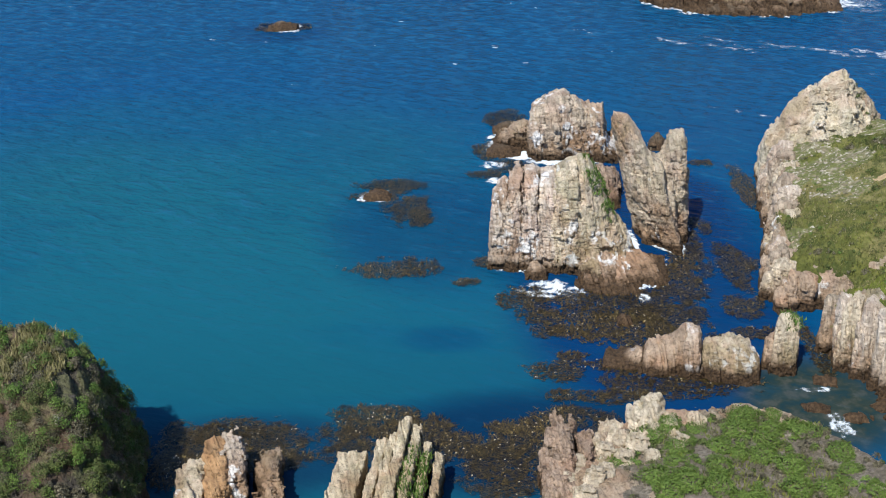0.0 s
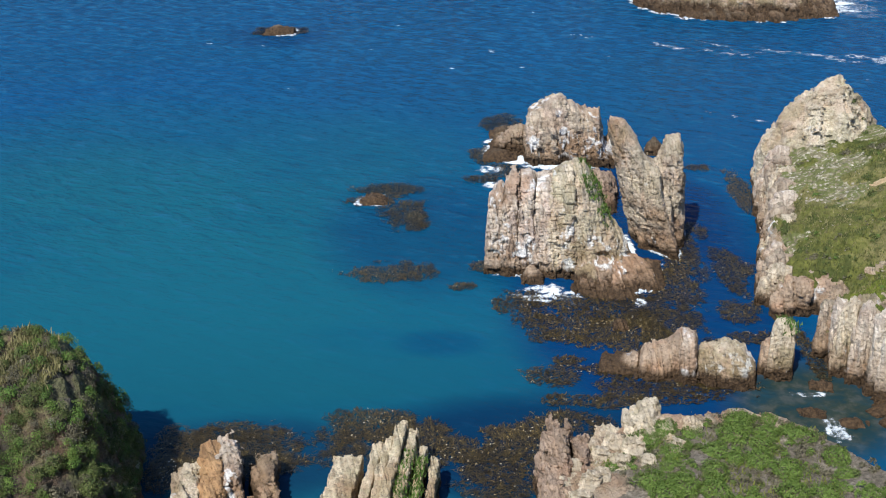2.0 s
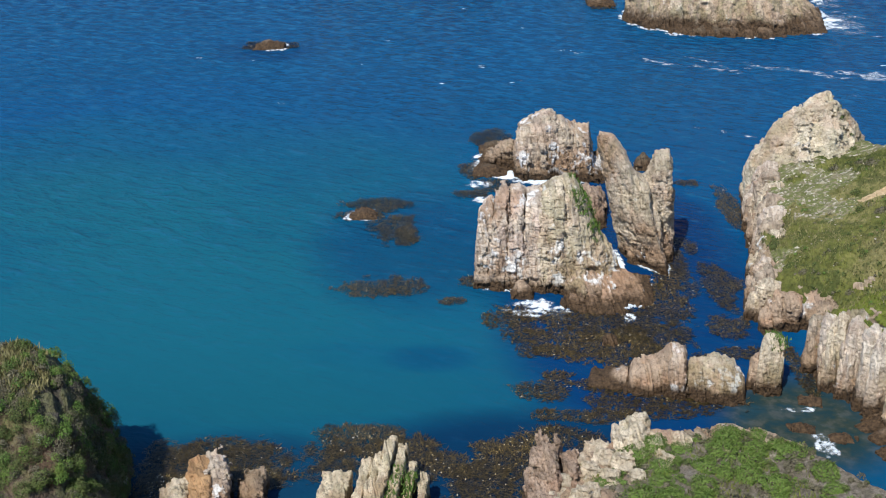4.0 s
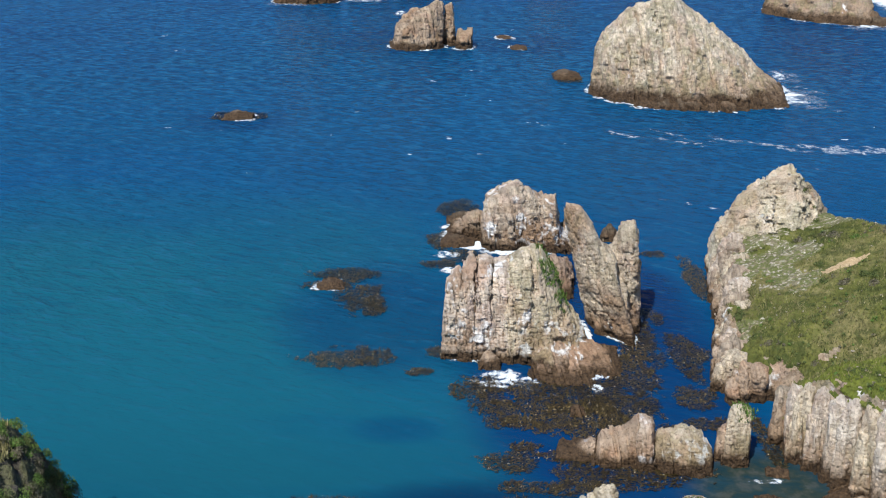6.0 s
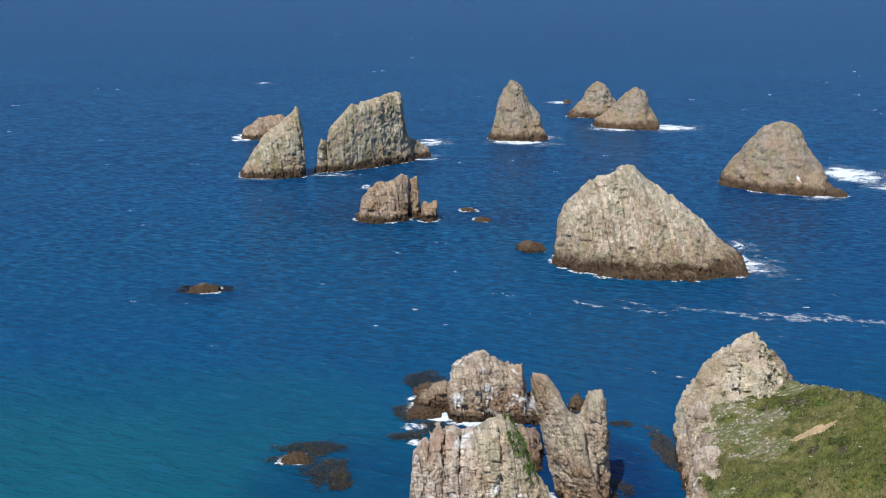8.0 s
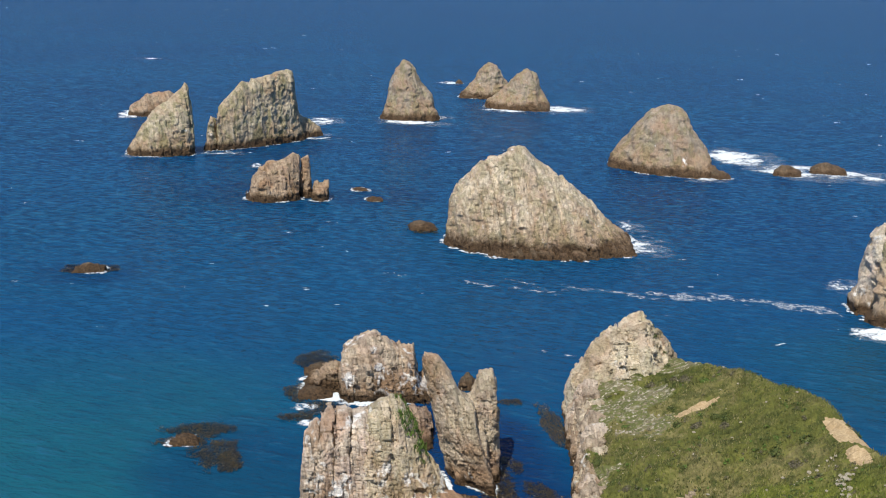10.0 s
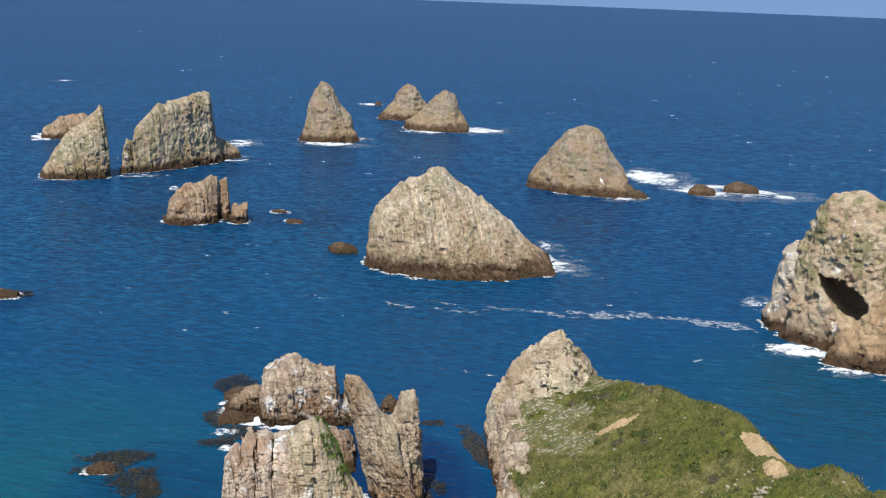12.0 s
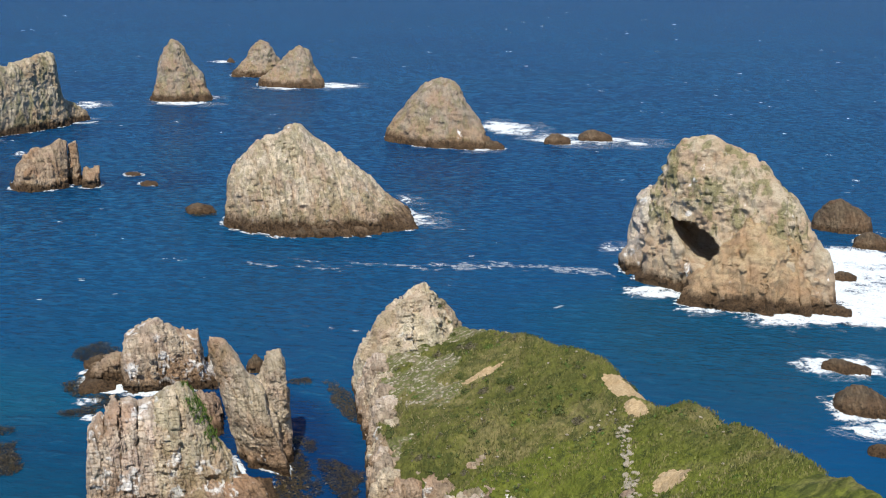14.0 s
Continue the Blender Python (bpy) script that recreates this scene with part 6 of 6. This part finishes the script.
FOAM_NEAR = [(12.5, 128.6, 4.2, 2.6, 0.2), (23.0, 126.5, 0.9, 1.2, 0.2), (23.6, 141.0, 0.9, 4.5, 0.6), (25.2, 136.2, 2.2, 1.5, 0.4), (10.0, 178.0, 4.0, 3.6, 0.6), (17.5, 171.5, 4.6, 1.5, 0.8), (12.5, 174.5, 3.4, 2.4, 0.5), (9.2, 183.4, 2.0, 1.4, 0.5), (20.5, 173.5, 2.6, 1.0, 0.4), (6.8, 170.5, 2.2, 1.6, 0.1), (8.0, 183.1, 2.0, 1.9, 0),
             (7.2, 164.3, 2.0, 1.3, 0), (-10.4, 158.7, 2.6, 2.5, 0), (38.2, 99.0, 1.3, 2.7, 0.1), (19.7, 113.2, 1.6, 0.7, 0), (37.3, 105.7, 2.3, 0.7, -0.2), (7.0, 134.5, 1.4, 1.0, -0.2)]
FOAM_MID = [(90.5, 272.6, 4.6, 9.6, 0), (94.3, 292.8, 2.0, 8.2, 0), (-51.8, 505.6, 5, 12.8, 0.5), (-38.7, 401.0, 5.6, 3.0, -0.1), (25.6, 490.5, 6.5, 10.4, 0.4), (21.8, 444.9, 5.5, 7.2, -0.1), (-12.5, 408.1, 7.7, 3.6, -0.1),
            (-0.5, 383.1, 1.8, 4.3, 0.2), (61.0, 492.0, 11.5, 8, 0.5), (74.6, 507.1, 5.8, 7.5, 0.2), (103.4, 654.3, 6.9, 6.2, 0.3), (138, 541.5, 14, 13, 0.5), (110.9, 534, 11.6, 6.3, 0.1), (139.1, 366, 6.9, 6.4, 0.5), (-67.5, 772, 8.5, 5, -0.1)]
FOAM_EAST = [(169.4, 406.4, 9.9, 20, 0.3), (179.9, 378.1, 14.7, 15, 0.0), (192.9, 369.8, 12.5, 12, 0), (132.0, 372, 7.9, 5.7, 0.1), (115.9, 200.2, 5.9, 4.0, 0.7), (118.6, 187.5, 4.6, 2.0, 0.3), (134.0, 177.5, 9.5, 4.0, 0.7), (144.5, 177.0, 8.0, 6.0, 1.0), (157.0, 188.0, 9.0, 10.0, 0.9), (172.0, 214.0, 12.0, 9.0, 0.8),
             (149.4, 180.9, 7.5, 11.9, 0.8), (167.3, 201.2, 9.5, 12.2, 0.6), (163.9, 210, 5.6, 9, 0.4), (124.5, 235.6, 3.9, 4.8, 0), (124.7, 153.5, 8.1, 4.6, 0.2), (113.8, 135.2, 4.3, 8.2, 0.2), (112.0, 129.1, 4.9, 3.1, 0.3)]
for n, (cx, cy, ra, rb, fill) in enumerate(FOAM_NEAR):
    foam(cx, cy, ra, rb, -1, 500 + n, fill + 0.05, 0.15)
for n, (cx, cy, ra, rb, fill) in enumerate(FOAM_MID):
    foam(cx, cy, ra, rb, 0, 530 + n, fill - 0.2, 0.3)
for n, (cx, cy, ra, rb, fill) in enumerate(FOAM_EAST):
    foam(cx, cy, ra, rb, -15, 560 + n, fill - 0.02, 0.45)
for n, (cx, cy, ra, rb, fill) in enumerate(FOAM_MID + FOAM_EAST):      # thin lace drifting off the surf
    foam(cx + 1.5, cy - 1.0, ra * 1.5 + 1, rb * 1.5 + 1, -8, 630 + n, -0.30, 0.05, 0.12)


def foam_line(pts, width, seed, cover=0.1):
    """A wandering thread of foam lying on the sea."""
    px, py = np.array([p[0] for p in pts], float), np.array([p[1] for p in pts], float)
    u = np.arange(px[0], px[-1], 0.3)
    yc = np.interp(u, px, py) + 1.6 * vnoise(u * 0.09, u * 0, u * 0, seed) + 0.7 * vnoise(u * 0.3, u * 0, u * 0, seed + 1)
    v = np.linspace(-1, 1, 19)
    U, V = np.meshgrid(u, v, indexing="ij")
    Y = yc[:, None] + V * width
    n = fbm(U * 0.45, Y * 0.5, U * 0, 4, seed + 2, 0.65)
    val = cover - 0.7 * np.abs(V) + 1.5 * n + 0.5 * vnoise(U * 0.06, U * 0, U * 0, seed + 3)
    val = np.minimum(val, 0.3)
    idx = np.arange(U.size).reshape(U.shape)
    on = (val[:-1, :-1] + val[1:, 1:]) / 2 > -0.4
    q = np.stack([idx[:-1, :-1], idx[1:, :-1], idx[1:, 1:], idx[:-1, 1:]], -1)[on]
    used, inv = np.unique(q, return_inverse=True)
    pos = np.stack([U, Y, 0 * U + 0.06], -1).reshape(-1, 3)[used]
    me = mesh_of("sea_foam", pos, inv.reshape(-1, 4), M_FOAM, True)
    me.attributes.new("foam_cover", "FLOAT", "POINT").data.foreach_set("value", val.reshape(-1)[used].astype(np.float32))
    tagged(new("sea_foam", me), "thin drifting line of foam on open sea", "foam", "foam patches", "stuff")


foam_line([(43, 242), (58, 233), (79, 229), (96, 227), (114, 216)], 3.4, 611, 0.22)
foam_line([(52, 244), (66, 235), (84, 226), (100, 221)], 2.6, 615, 0.05)
foam_line([(-85, 330), (-55, 338), (-30, 333)], 1.5, 619, -0.4)
foam_line([(44, 196), (62, 190), (80, 189)], 1.2, 623, -0.4)


def shore_foam(index, size, keep, seed):
    """A broken white fringe where the swell meets a rock."""
    rng = np.random.default_rng(seed)
    pos, nrm = SURFACE[index]
    m = np.abs(pos[:, 2] - 0.15) < 0.3
    p, n = pos[m], nrm[m]
    near = fbm(p[:, 0] * 0.3, p[:, 1] * 0.3, p[:, 2] * 0, 2, seed) > keep
    p, n = p[near], n[near]
    if not len(p):
        return
    h = n[:, :2] / np.maximum(np.linalg.norm(n[:, :2], axis=1, keepdims=True), 1e-6)
    t = np.stack([-h[:, 1], h[:, 0]], 1)
    a, b = size * rng.uniform(0.5, 1.2, len(p)), size * rng.uniform(0.3, 1.1, len(p))
    c = p[:, :2] + h * (b * rng.uniform(0.1, 0.9, len(p)))[:, None]
    z = rng.uniform(0.06, 0.2, len(p))
    q = np.stack([np.column_stack([c - t * a[:, None] * 0.5, z]), np.column_stack([c + h * b[:, None] * 0.5, z - 0.03]), np.column_stack([c + t * a[:, None] * 0.5, z]), np.column_stack([c - h * b[:, None] * 0.5, z])], 1)
    me = mesh_of("sea_foam", q.reshape(-1, 3), np.arange(4 * len(p)).reshape(-1, 4), M_FOAM)
    me.attributes.new("foam_cover", "FLOAT", "POINT").data.foreach_set("value", np.repeat(rng.uniform(0.0, 0.7, len(p)), 4).astype(np.float32))
    tagged(new("sea_foam", me), "thin white fringe of foam along a waterline", "foam", "foam patches", "stuff")


for n, index in enumerate(["sea_stack"] + ["sea_stack.%03d" % i for i in range(1, 9)]):
    shore_foam(index, 0.9, 0.12, 700 + n)
for n, index in enumerate(["sea_stack.%03d" % i for i in range(9, 12)] ):
    shore_foam(index, 0.3, 0.35, 720 + n)
for n, index in enumerate(["islet"] + ["islet.%03d" % i for i in range(2, 15)]):
    shore_foam(index, 0.7, 0.15, 740 + n)


def whitecaps():
    rng = np.random.default_rng(9)
    pos, faces, cover = [], [], []
    for _ in range(800):
        r = 210 * (1700 / 210) ** rng.uniform(0, 1) ** 0.8
        az = radians(rng.uniform(-24, 48))
        if rng.uniform() > 0.15 + 0.85 * ((math.degrees(az) + 24) / 72) ** 1.3:
            continue
        x0, y0, an, big = r * math.sin(az), r * math.cos(az), rng.normal(-0.1, 0.3), rng.uniform(0.4, 1.2) ** 2
        for _ in range(rng.integers(1, 5)):
            L, w = rng.uniform(0.15, 0.75) * (1 + r / 900) * big, rng.uniform(0.05, 0.2) * (1 + r / 450) * big
            cx, cy = x0 + rng.normal(0, 0.9) * big, y0 + rng.normal(0, 0.5) * big
            k0, m, cv = len(pos), 9, rng.uniform(0.1, 0.8)
            for k in range(m):
                a = 6.283 * k / m
                u, v = L * math.cos(a) * rng.uniform(0.5, 1.2), w * math.sin(a) * rng.uniform(0.4, 1.4)
                pos.append((cx + u * math.cos(an) - v * math.sin(an), cy + u * math.sin(an) + v * math.cos(an), rng.uniform(0.05, 0.12)))
                cover.append(cv)
            faces.append(tuple(range(k0, k0 + m)))
    me = bpy.data.meshes.new("whitecaps")
    me.from_pydata(pos, [], faces)
    me.materials.append(M_FOAM)
    me.attributes.new("foam_cover", "FLOAT", "POINT").data.foreach_set("value", np.array(cover, dtype=np.float32))
    tagged(new("whitecaps", me), "small scattered whitecaps on open sea", "foam", "", "stuff")


whitecaps()
